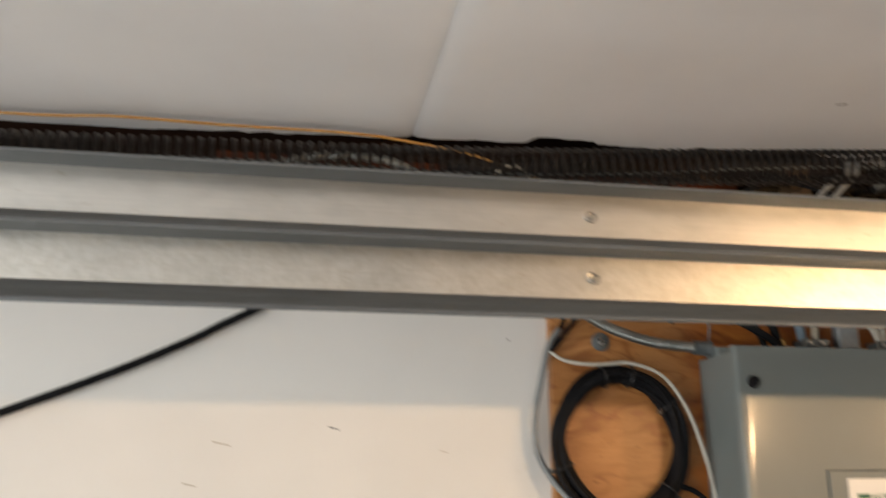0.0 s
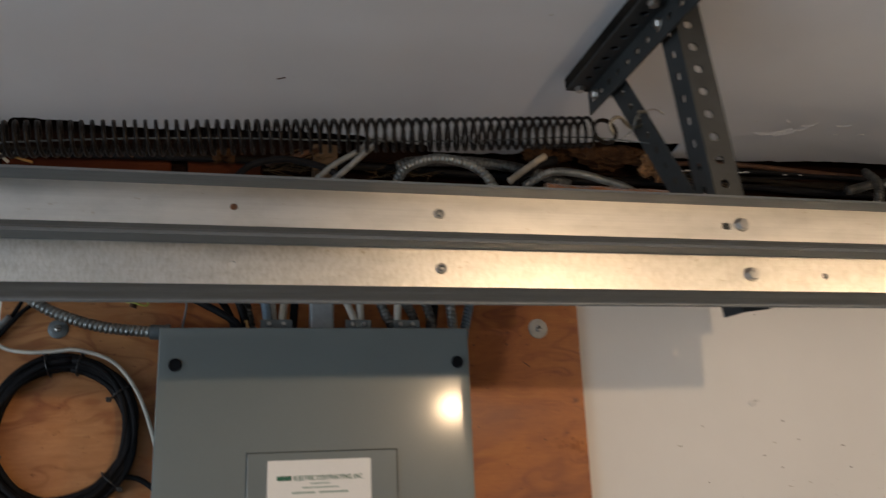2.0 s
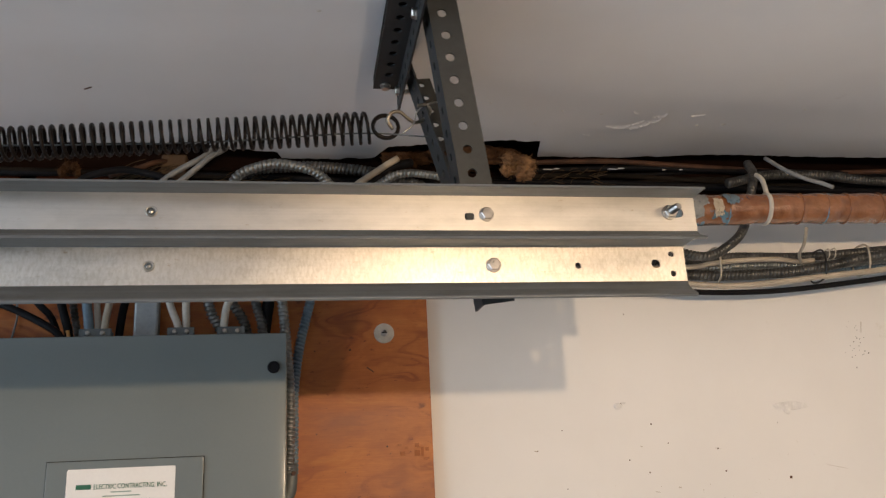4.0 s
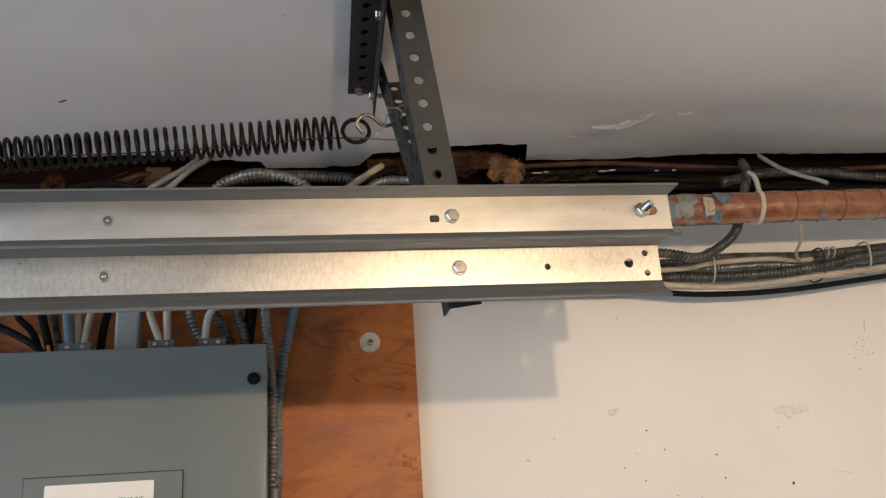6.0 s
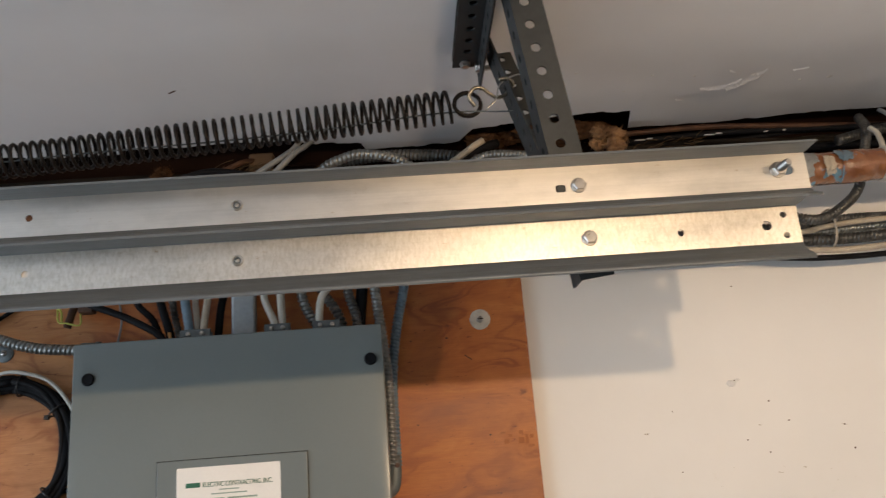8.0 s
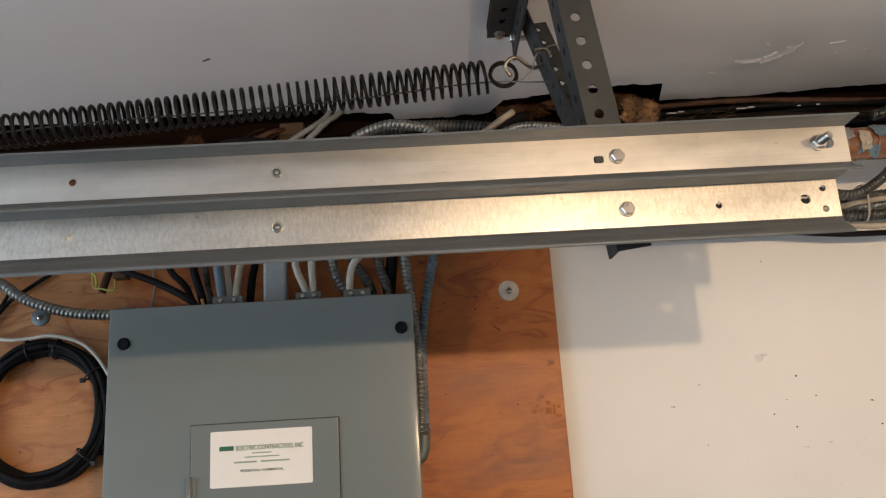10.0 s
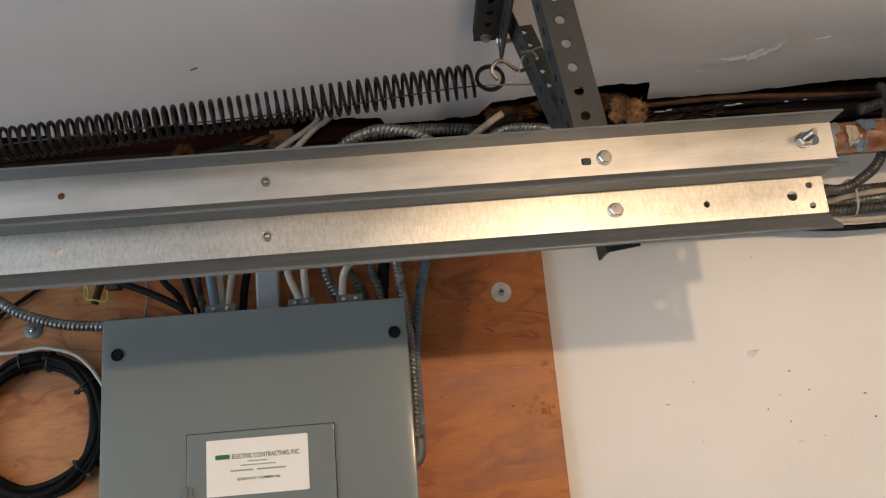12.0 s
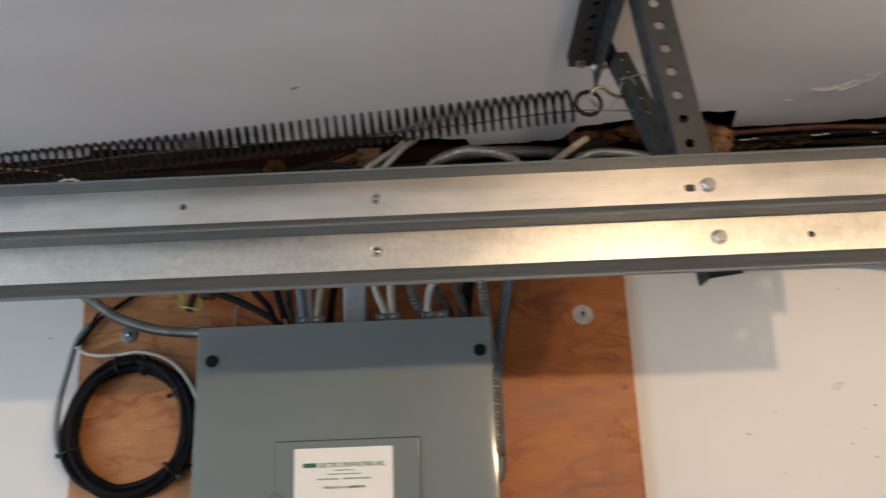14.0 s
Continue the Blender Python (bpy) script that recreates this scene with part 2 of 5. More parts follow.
M = {
    "wall": wall_paint("white_wall_paint", (0.70, 0.69, 0.67), (0.77, 0.76, 0.74), (0.86, 0.84, 0.80)),
    "ceiling": wall_paint("ceiling_paint", (0.69, 0.70, 0.725), (0.77, 0.78, 0.80), (0.88, 0.87, 0.85)),
    "room": wall_paint("room_paint", (0.52, 0.52, 0.51), (0.6, 0.6, 0.59), (0.8, 0.8, 0.8)),
    "concrete": surface("concrete", (0.05, 0.049, 0.047), (0.09, 0.088, 0.085), 3, 60, (0.7, 0.9), bump=0.4),
    "ply": plywood("varnished_plywood"),
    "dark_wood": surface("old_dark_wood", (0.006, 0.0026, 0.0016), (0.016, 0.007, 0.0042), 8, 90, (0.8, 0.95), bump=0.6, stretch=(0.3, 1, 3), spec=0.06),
    "red_wood": surface("reddish_stud_wood", (0.045, 0.010, 0.004), (0.085, 0.022, 0.008), 8, 90, (0.8, 0.95), bump=0.6, stretch=(1, 1, 3), spec=0.1),
    "stain": surface("dark_stained_wood", (0.29, 0.088, 0.020), (0.36, 0.112, 0.025), 30, 160, (0.6, 0.8), bump=0.3),
    "pale_wood": surface("raw_lumber", (0.075, 0.042, 0.02), (0.12, 0.07, 0.034), 8, 90, (0.7, 0.9), bump=0.5, stretch=(0.3, 1, 3)),
    "zinc": zinc("galvanised_steel", (0.74, 0.725, 0.695), 0.36, 0.12),
    "zinc_worn": zinc("wrinkled_galvanised_steel", (0.77, 0.755, 0.72), 0.37, 0.08, 0.8),
    # the track steel again, darkened and blued for shade on lips and gutters
    "zinc_shaded": zinc("shaded_galvanised_steel", (0.185, 0.205, 0.222), 0.48, 0.3, metal=0.55),
    "zinc_dull": surface("dull_galvanised", (0.10, 0.12, 0.128), (0.175, 0.198, 0.208), 18, 140, (0.42, 0.6), metal=0.5, bump=0.25),
    "angle": surface("perforated_angle_steel", (0.030, 0.034, 0.036), (0.050, 0.054, 0.055), 14, 160, (0.42, 0.6), metal=0.3, bump=0.2, spec=0.35),
    "steel": surface("bright_steel", (0.45, 0.44, 0.42), (0.62, 0.6, 0.57), 60, 300, (0.25, 0.4), metal=1.0, bump=0.15),
    "brass": surface("yellow_zinc_steel", (0.24, 0.22, 0.18), (0.35, 0.32, 0.26), 60, 300, (0.28, 0.42), metal=1.0, bump=0.1),
    "spring": surface("oiled_spring_steel", (0.0045, 0.0034, 0.003), (0.010, 0.007, 0.006), 40, 300, (0.36, 0.52), metal=0.1, bump=0.2, spec=0.22),
    "panel": surface("grey_enamel", (0.145, 0.168, 0.166), (0.162, 0.186, 0.183), 5, 420, (0.33, 0.38), metal=0.0, bump=0.05, dist=0.0003, coat=0.5, spec=0.3, speck=0.97),
    "black": surface("black_plastic", (0.005, 0.005, 0.006), (0.011, 0.011, 0.013), 50, 300, (0.5, 0.7), bump=0.15, spec=0.12),
    "tie": surface("black_nylon", (0.007, 0.007, 0.008), (0.014, 0.014, 0.015), 50, 300, (0.3, 0.45), bump=0.1),
    "white": surface("white_cable_jacket", (0.47, 0.44, 0.38), (0.60, 0.57, 0.50), 40, 300, (0.4, 0.55), bump=0.15),
    "tan": surface("aged_cable_jacket", (0.36, 0.31, 0.24), (0.52, 0.46, 0.37), 30, 300, (0.45, 0.6), bump=0.2),
    "grey": surface("grey_cable_jacket", (0.17, 0.18, 0.185), (0.29, 0.30, 0.30), 30, 300, (0.45, 0.6), bump=0.2),
    "blue": surface("blue_cable_jacket", (0.10, 0.16, 0.215), (0.18, 0.26, 0.32), 30, 300, (0.4, 0.6), bump=0.2),
    "flex": surface("flexible_steel_conduit", (0.18, 0.19, 0.188), (0.31, 0.322, 0.312), 60, 300, (0.30, 0.45), metal=0.85, bump=0.2),
    "flex_dark": surface("sooty_steel_conduit", (0.05, 0.052, 0.052), (0.16, 0.158, 0.15), 40, 300, (0.36, 0.5), metal=0.7, bump=0.2),
    "orange": surface("orange_wire", (0.42, 0.20, 0.05), (0.55, 0.30, 0.09), 40, 300, (0.4, 0.5), bump=0.1),
    "pipe": taped_copper("taped_copper_pipe"),
    "paper": surface("label_paper", (0.80, 0.775, 0.73), (0.84, 0.815, 0.77), 14, 300, (0.5, 0.6), bump=0.03, speck=0.97),
    "washer": surface("weathered_washer", (0.42, 0.39, 0.34), (0.54, 0.51, 0.45), 60, 300, (0.5, 0.65), bump=0.1),
    "scuff": surface("wall_scuff", (0.46, 0.42, 0.36), (0.56, 0.52, 0.46), 60, 300, (0.6, 0.8), bump=0.2),
    "raceway": surface("plain_zinc_sheet", (0.27, 0.30, 0.32), (0.37, 0.40, 0.42), 22, 140, (0.42, 0.55), metal=0.4, bump=0.15),
    "ink": surface("green_ink", (0.02, 0.12, 0.07), (0.03, 0.16, 0.09), 90, 300, (0.6, 0.7), bump=0.02),
    "pale_ink": surface("faded_green_ink", (0.26, 0.36, 0.29), (0.34, 0.42, 0.35), 90, 300, (0.6, 0.7), bump=0.02),
    "wool": surface("brown_insulation", (0.10, 0.048, 0.020), (0.34, 0.19, 0.085), 45, 200, (0.85, 0.95), bump=0.8, dist=0.003),
    "wool_dark": surface("dark_brown_insulation", (0.03, 0.015, 0.008), (0.10, 0.052, 0.025), 45, 200, (0.85, 0.95), bump=0.8, dist=0.003, spec=0.1),
    "straw": surface("dry_straw", (0.045, 0.028, 0.013), (0.10, 0.065, 0.032), 60, 300, (0.7, 0.9), bump=0.2, spec=0.2),
    "lime": surface("yellow_plastic", (0.38, 0.40, 0.05), (0.5, 0.52, 0.1), 40, 300, (0.4, 0.5), bump=0.1),
    "rust": surface("rusty_steel", (0.05, 0.022, 0.012), (0.12, 0.055, 0.028), 40, 300, (0.6, 0.8), metal=0.2, bump=0.5),
    # near-black for gaps and dirt, also the painted shade over the ceiling angle
    "gap": surface("filth_and_gap_shade", (0.007, 0.006, 0.005), (0.024, 0.018, 0.013), 20, 200, (0.85, 0.95), bump=0.6, spec=0.1),
    "chip": surface("bare_plaster", (0.66, 0.65, 0.63), (0.8, 0.79, 0.77), 60, 300, (0.6, 0.8), bump=0.5),
    "porcelain": surface("white_porcelain", (0.72, 0.71, 0.68), (0.78, 0.77, 0.74), 20, 200, (0.15, 0.2), bump=0.02),
}


# ---- mesh helpers ----
def blob(verts, faces, smooth=False):
    me = bpy.data.meshes.new("mesh")
    me.from_pydata([tuple(v) for v in verts], [], faces)
    me.update()
    if smooth:
        me.polygons.foreach_set("use_smooth", [True] * len(me.polygons))
    return me


def join(*meshes):
    """One mesh out of several, as lists."""
    bm = bmesh.new()
    for me in meshes:
        bm.from_mesh(me)
    out = bpy.data.meshes.new("mesh")
    bm.to_mesh(out)
    bm.free()
    return out


def centred(ob):
    """Moves the origin into the middle of the mesh, the mesh staying where it is."""
    me = ob.data
    co = np.empty(len(me.vertices) * 3)
    me.vertices.foreach_get("co", co)
    co = co.reshape(-1, 3)
    mid = Vector((co.min(0) + co.max(0)) / 2)
    me.transform(Matrix.Translation(-mid))
    ob.matrix_basis = Matrix.Translation(mid)
    return ob


def part(name, me, material, parent, label=""):
    ob = centred(new(name, me))
    me.materials.append(M[material])
    ob.parent = parent
    chain = parent.matrix_basis if not parent.parent else parent.parent.matrix_basis @ parent.matrix_parent_inverse @ parent.matrix_basis
    ob.matrix_parent_inverse = chain.inverted()
    return tagged(ob, label)


def single(name, me, material, label, category, group="", kind=""):
    ob = centred(new(name, me))
    me.materials.append(M[material])
    return tagged(ob, label, category, group, kind)


def thing(name, at, label, category, group="", kind=""):
    ob = new(name)
    ob.empty_display_size = 0.02
    ob.matrix_basis = Matrix.Translation(at)
    return tagged(ob, label, category, group, kind)


def box(x0, x1, y0, y1, z0, z1, bevel=0.0, seg=2):
    bm = bmesh.new()
    bmesh.ops.create_cube(bm, size=1)
    bmesh.ops.transform(bm, matrix=Matrix.Translation(((x0 + x1) / 2, (y0 + y1) / 2, (z0 + z1) / 2)) @ Matrix.Diagonal((x1 - x0, y1 - y0, z1 - z0, 1)), verts=bm.verts)
    if bevel:
        bmesh.ops.bevel(bm, geom=bm.edges[:], offset=bevel, segments=seg, affect="EDGES", profile=0.5)
    me = bpy.data.meshes.new("mesh")
    bm.to_mesh(me)
    bm.free()
    if bevel and seg > 2:
        me.polygons.foreach_set("use_smooth", [max(abs(c) for c in f.normal) < 0.999 for f in me.polygons])
    return me


def turned(profile, at, axis, sides=24):
    """A lathed piece: (radius, height) along axis from at."""
    q = Vector(axis).to_track_quat("Z", "Y").to_matrix().to_4x4()
    m = Matrix.Translation(at) @ q
    verts, faces = [], []
    for r, h in profile:
        for i in range(sides):
            a = 2 * math.pi * i / sides
            verts.append(m @ Vector((r * math.cos(a), r * math.sin(a), h)))
    for k in range(len(profile) - 1):
        for i in range(sides):
            j = (i + 1) % sides
            faces.append((k * sides + i, k * sides + j, (k + 1) * sides + j, (k + 1) * sides + i))
    faces.append(tuple(range(sides))[::-1])
    faces.append(tuple((len(profile) - 1) * sides + i for i in range(sides)))
    me = blob(verts, faces, True)
    me.set_sharp_from_angle(angle=radians(38))
    return me


def spline(points, step):
    """Catmull-Rom through the points, sampled about every step metres."""
    p = [Vector(q) for q in points]
    p = [2 * p[0] - p[1], *p, 2 * p[-1] - p[-2]]
    out = []
    for i in range(1, len(p) - 2):
        a, b, c, d = p[i - 1:i + 3]
        n = max(2, int((c - b).length / step))
        for k in range(n):
            t = k / n
            out.append(0.5 * (2 * b + (c - a) * t + (2 * a - 5 * b + 4 * c - d) * t * t + (3 * b - a - 3 * c + d) * t ** 3))
    out.append(p[-2])
    return out


def sweep(line, radius, sides=8, flat=1.0, twist=0.0):
    """A tube along the line; radius may be a function of the way gone, which twist delays round the tube."""
    verts, faces, gone = [], [], 0.0
    tang = [(line[min(i + 1, len(line) - 1)] - line[max(i - 1, 0)]).normalized() for i in range(len(line))]
    side = tang[0].orthogonal().normalized()
    for i, p in enumerate(line):
        if i:
            gone += (p - line[i - 1]).length
        side = (side - tang[i] * side.dot(tang[i])).normalized()
        up = tang[i].cross(side)
        for k in range(sides):
            r = radius(gone + twist * k / sides) if callable(radius) else radius
            a = 2 * math.pi * k / sides
            verts.append(p + side * (r * math.cos(a)) + up * (r * flat * math.sin(a)))
    for i in range(len(line) - 1):
        for k in range(sides):
            j = (k + 1) % sides
            faces.append((i * sides + k, i * sides + j, (i + 1) * sides + j, (i + 1) * sides + k))
    n = (len(line) - 1) * sides
    faces += [tuple(range(sides))[::-1], tuple(n + k for k in range(sides))]
    return blob(verts, faces, True)


def tube(points, r, sides=8, step=0.008, flat=1.0):
    return sweep(spline(points, step), r, sides, flat)


def flex(points, r, pitch=0.0058, sides=10):
    """Armoured cable: a tube with one rib per turn of its band."""
    return sweep(spline(points, pitch / 8), lambda s: r * (1.03 - 0.28 * (0.5 - 0.5 * math.cos(2 * math.pi * s / pitch)) ** 3), sides, twist=pitch)


def plate(cells, depth, m):
    """A sheet in the local xz plane, y from 0 to depth. cells: x0, x1, z0, z1 and a hole (cx, cz, rx, rz, square) or None."""
    verts, faces = [], []

    def add(vs):
        verts.extend(m @ Vector(v) for v in vs)
        return len(verts) - len(vs)

    for x0, x1, z0, z1, hole in cells:
        if not hole:
            s = add([(x0, 0, z0), (x1, 0, z0), (x1, 0, z1), (x0, 0, z1), (x0, depth, z0), (x1, depth, z0), (x1, depth, z1), (x0, depth, z1)])
            faces.extend(tuple(s + i for i in f) for f in ((0, 1, 2, 3), (7, 6, 5, 4), (0, 4, 5, 1), (3, 2, 6, 7), (0, 3, 7, 4), (1, 5, 6, 2)))
            continue
        cx, cz, rx, rz, square = hole
        n = 24
        outer, inner = [], []
        for i in range(n):
            a = 2 * math.pi * (i + 0.5) / n
            c, d = math.cos(a), math.sin(a)
            k = min(((x1 - cx) if c > 0 else (x0 - cx)) / c, ((z1 - cz) if d > 0 else (z0 - cz)) / d)
            outer.append((cx + c * k, cz + d * k))
            e = (abs(c) ** square + abs(d) ** square) ** (-1 / square)
            inner.append((cx + rx * c * e, cz + rz * d * e))
        s = add([(x, y, z) for y in (0, depth) for ring in (outer, inner) for x, z in ring])
        for i in range(n):
            j = (i + 1) % n
            faces.append((s + i, s + j, s + n + j, s + n + i)[::-1])
            faces.append((s + 2 * n + i, s + 2 * n + j, s + 3 * n + j, s + 3 * n + i))
            faces.append((s + n + i, s + n + j, s + 3 * n + j, s + 3 * n + i)[::-1])
            on_x = [abs(outer[q][0] - x0) < 1e-7 or abs(outer[q][0] - x1) < 1e-7 for q in (i, j)]
            if on_x[0] == on_x[1]:
                faces.append((s + i, s + j, s + 2 * n + j, s + 2 * n + i))
            else:
                x, z = (outer[i][0], outer[j][1]) if on_x[0] else (outer[j][0], outer[i][1])
                t = add([(x, 0, z), (x, depth, z)])
                faces.append((s + j, t, s + i)[::-1])
                faces.append((s + 2 * n + i, t + 1, s + 2 * n + j)[::-1])
                faces.append((s + i, t, t + 1, s + 2 * n + i))
                faces.append((t, s + j, s + 2 * n + j, t + 1))
    me = blob(verts, faces)
    bm = bmesh.new()
    bm.from_mesh(me)
    bmesh.ops.remove_doubles(bm, verts=bm.verts, dist=0.00002)
    bm.to_mesh(me)
    bm.free()
    return me


def rounded_plate(x0, x1, z0, z1, y0, y1, r):
    """A thin plate in the xz plane with rounded corners, its face at y0."""
    out = []
    for cx, cz, a0 in ((x1 - r, z1 - r, 0), (x0 + r, z1 - r, 90), (x0 + r, z0 + r, 180), (x1 - r, z0 + r, 270)):
        out += [(cx + r * math.cos(radians(a0 + 15 * k)), cz + r * math.sin(radians(a0 + 15 * k))) for k in range(7)]
    n = len(out)
    verts = [(x, y, z) for y in (y0, y1) for x, z in out]
    faces = [tuple(range(n)), tuple(range(2 * n - 1, n - 1, -1))]
    return blob(verts, faces + [(i, n + i, n + (i + 1) % n, (i + 1) % n) for i in range(n)])


def hexhead(at, axis, r, h, collar=1.3):
    """A flanged hexagon head."""
    a = turned([(r * collar, 0), (r * collar, h * 0.22), (r * 1.05, h * 0.3)], at, axis, 20)
    b = turned([(r, h * 0.2), (r, h * 0.85), (r * 0.86, h)], at, axis, 6)
    return join(a, b)


def words(text, size, width, x, z, y):
    cu = bpy.data.curves.new("words", "FONT")
    cu.body, cu.size, cu.align_x = text, size, "CENTER"
    cu.extrude = 0.0001
    cu.offset = size * 0.008
    ob = new("words", cu)
    me = bpy.data.meshes.new_from_object(ob.evaluated_get(bpy.context.evaluated_depsgraph_get()))
    bpy.data.objects.remove(ob)
    xs = [v.co.x for v in me.vertices]
    me.transform(Matrix.Diagonal((width / (max(xs) - min(xs)), 1, 1, 1)))
    me.transform(pose(x, y, z, 90, 0, 0))
    return me


# ---- the room ----
def slab(name, x0, x1, y0, y1, z0, z1, material, label, category):
    return single(name, box(x0, x1, y0, y1, z0, z1), material, label, category, kind="structure")


slab("floor", -2.8, 3.5, -3.2, 1.4, -0.1, 0.0, "concrete", "grey concrete garage floor", "floor")
slab("wall_south", -2.7, 3.4, -3.1, -3.0, 0, 2.5, "room", "plain painted garage wall", "wall")
slab("wall_east", 3.3, 3.4, -3.0, 1.4, 0, 2.5, "room", "plain painted garage wall", "wall")
# the end with the opening to daylight
wall_west = thing("wall_west", (-2.65, -0.8, 0), "plain painted garage wall round the window opening", "wall", kind="structure")
part("pier", box(-2.7, -2.6, -3.0, -2.6, 0, 2.5), "room", wall_west)
part("pier", box(-2.7, -2.6, 0.4, 1.4, 0, 2.5), "room", wall_west)
part("lintel", box(-2.7, -2.6, -2.6, 0.4, 2.12, 2.5), "room", wall_west)
part("sill_wall", box(-2.7, -2.6, -2.6, 0.4, 0, 0.3), "room", wall_west)

wall_north = thing("wall_north", (0.3, WALL, 0), "white painted plaster wall with nail holes and scuffs", "wall", kind="structure")
part("board", box(-2.6, 3.3, WALL, WALL + 0.013, 0, 2.205), "wall", wall_north)
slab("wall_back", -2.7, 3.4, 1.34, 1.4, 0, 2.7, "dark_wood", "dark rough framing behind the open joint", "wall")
header = thing("header_beam", (0.3, 1.24, 2.16), "near-black timber beam in the open joint", "beam", kind="structure")
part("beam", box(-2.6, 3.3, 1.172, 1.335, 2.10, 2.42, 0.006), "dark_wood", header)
for x0, x1 in ((0.30, 0.525), (0.548, 0.655), (-0.12, 0.21)):
    part("blocking", box(x0, x1, 1.163, 1.173, 2.12, 2.252, 0.003), "red_wood", header, "reddish raw wood blocking")


def edge_of(x):
    """How far the ceiling boards reach towards the wall."""
    keys = ((-2.6, 1.2), (-0.42, 1.2), (-0.19, 1.168), (0.10, 1.145), (0.15, 1.135), (0.31, 1.128), (0.322, 1.105), (0.41, 1.11), (0.415, 1.118), (0.55, 1.118),
            (0.56, 1.10), (0.80, 1.108), (0.81, 1.118), (0.90, 1.128), (0.905, 1.15), (1.05, 1.142), (1.068, 1.098), (1.2, 1.076), (1.305, 1.076), (1.313, 1.137), (1.46, 1.138), (1.64, 1.126), (1.9, 1.118), (3.3, 1.11))
    for (a, p), (b, q) in zip(keys, keys[1:]):
        if x <= b:
            return p + (q - p) * (x - a) / (b - a)
    return 1.11


def ceiling_sheet(x0, x1, z, step):
    """Plaster board with a ragged cut edge at the wall."""
    xs = np.arange(x0, x1 + step / 2, step)
    verts, faces = [], []
    for x in xs:
        e = edge_of(x) + 0.005 * noise.noise((x * 45, 3.1, 0)) + 0.003 * noise.noise((x * 160, 7.7, 0))
        sag = 0.003 + 0.009 * max(0.0, min(1.0, (x - 1.05) / 0.35)) * min(1.0, max(0.6, (2.6 - x)))
        seam = 0.0022 * math.exp(-((x - 0.15) / 0.014) ** 2)
        for y, dz in ((-3.0, 0), (0.4, 0), (0.6, 0), (0.7, 0.01), (0.8, 0.03), (0.86, 0.08), (0.92, 0.18), (0.98, 0.36), (1.03, 0.58), (e - 0.008, 0.96), (e, 1.0)):
            verts.append((x, y, z + sag * dz + seam + 0.0032 * noise.noise((x * 4, y * 4, 1)) + 0.0009 * noise.noise((x * 14, y * 14, 5))))
        verts.append((x, e - 0.004, z + 0.013))
        verts.append((x, -3.0, z + 0.013))
    for i in range(len(xs) - 1):
        for k in range(13):
            a, b = i * 13 + k, i * 13 + (k + 1) % 13
            faces.append((a, b, b + 13, a + 13))
    n = (len(xs) - 1) * 13
    faces += [tuple(range(13))[::-1], tuple(n + k for k in range(13))]
    me = blob(verts, faces, True)
    me.set_sharp_from_angle(angle=radians(30))
    return me


single("ceiling", join(ceiling_sheet(-2.6, 0.1495, CEIL + 0.002, 0.01), ceiling_sheet(0.1505, 3.3, CEIL, 0.006)), "ceiling",
       "white painted ceiling boards, cut ragged along the wall", "ceiling", kind="structure")
slab("ceiling_deck", -2.7, 3.4, -3.1, 1.4, 2.5, 2.6, "dark_wood", "dark boards above the ceiling", "ceiling")

# scuffs of the wall and ceiling
random.seed(4)
NAIL_HOLES = ((1.406, 1.8805, 0.0032), (1.4505, 1.8495, 0.003), (1.474, 1.821, 0.0024), (1.411, 1.799, 0.0024), (1.440, 1.780, 0.0026), (1.313, 1.763, 0.0018),
              (1.312, 1.845, 0.0018), (1.552, 1.810, 0.0028), (1.560, 1.777, 0.003), (1.663, 1.7635, 0.0052), (1.663, 1.7225, 0.0052), (1.427, 2.017, 0.002),
              (1.655, 1.844, 0.0016), (1.273, 1.817, 0.002), (0.279, 1.992, 0.003))
for x, z, r in NAIL_HOLES:
    r *= 0.30
    part("nail_hole", turned([(r * 1.5, 0), (r * 1.35, 0.0006), (r, 0.0008)], (x, WALL, z), (0, -1, 0), 10), "rust", wall_north)
for i in range(26):
    x, z, r = random.gauss(1.815, 0.011), random.gauss(1.965, 0.02), random.uniform(0.0004, 0.0009)
    part("speck", turned([(r, 0), (r * 0.8, 0.0006)], (x, WALL, z), (0, -1, 0), 7), "gap", wall_north)
for x, z, w, h, mtl in ((0.045, 1.8725, 0.013, 0.0032, "grey"), (-0.095, 1.853, 0.022, 0.0030, "scuff"), (-0.127, 1.805, 0.016, 0.0026, "scuff"), (0.187, 1.8455, 0.010, 0.0018, "scuff"), (0.098, 1.735, 0.013, 0.0014, "scuff"),
                        (1.445, 1.7515, 0.008, 0.0016, "scuff"), (1.268, 1.8155, 0.005, 0.003, "scuff"), (1.430, 1.8165, 0.004, 0.002, "scuff"), (1.482, 1.7555, 0.004, 0.003, "scuff"), (1.548, 1.8092, 0.008, 0.0014, "scuff"),
                        (1.725, 1.775, 0.035, 0.0008, "scuff"), (1.828, 1.975, 0.0012, 0.03, "scuff")):
    me = box(-w / 2, w / 2, -0.0003, 0.001, -h * 0.3, h * 0.3, 0.0002)
    me.transform(pose(x + w / 2, WALL, z + h / 2, 0, 12, 0))
    part("scratch", me, mtl, wall_north)
random.seed(31)
for i in range(60):
    x, z = random.gauss(1.58, 0.13), random.gauss(1.71, 0.05)
    if x < 1.14:
        continue
    r = random.uniform(0.0003, 0.0008)
    part("speck", turned([(r, 0), (r * 0.7, 0.0005)], (x, WALL, z), (0, -1, 0), 6), "scuff", wall_north)


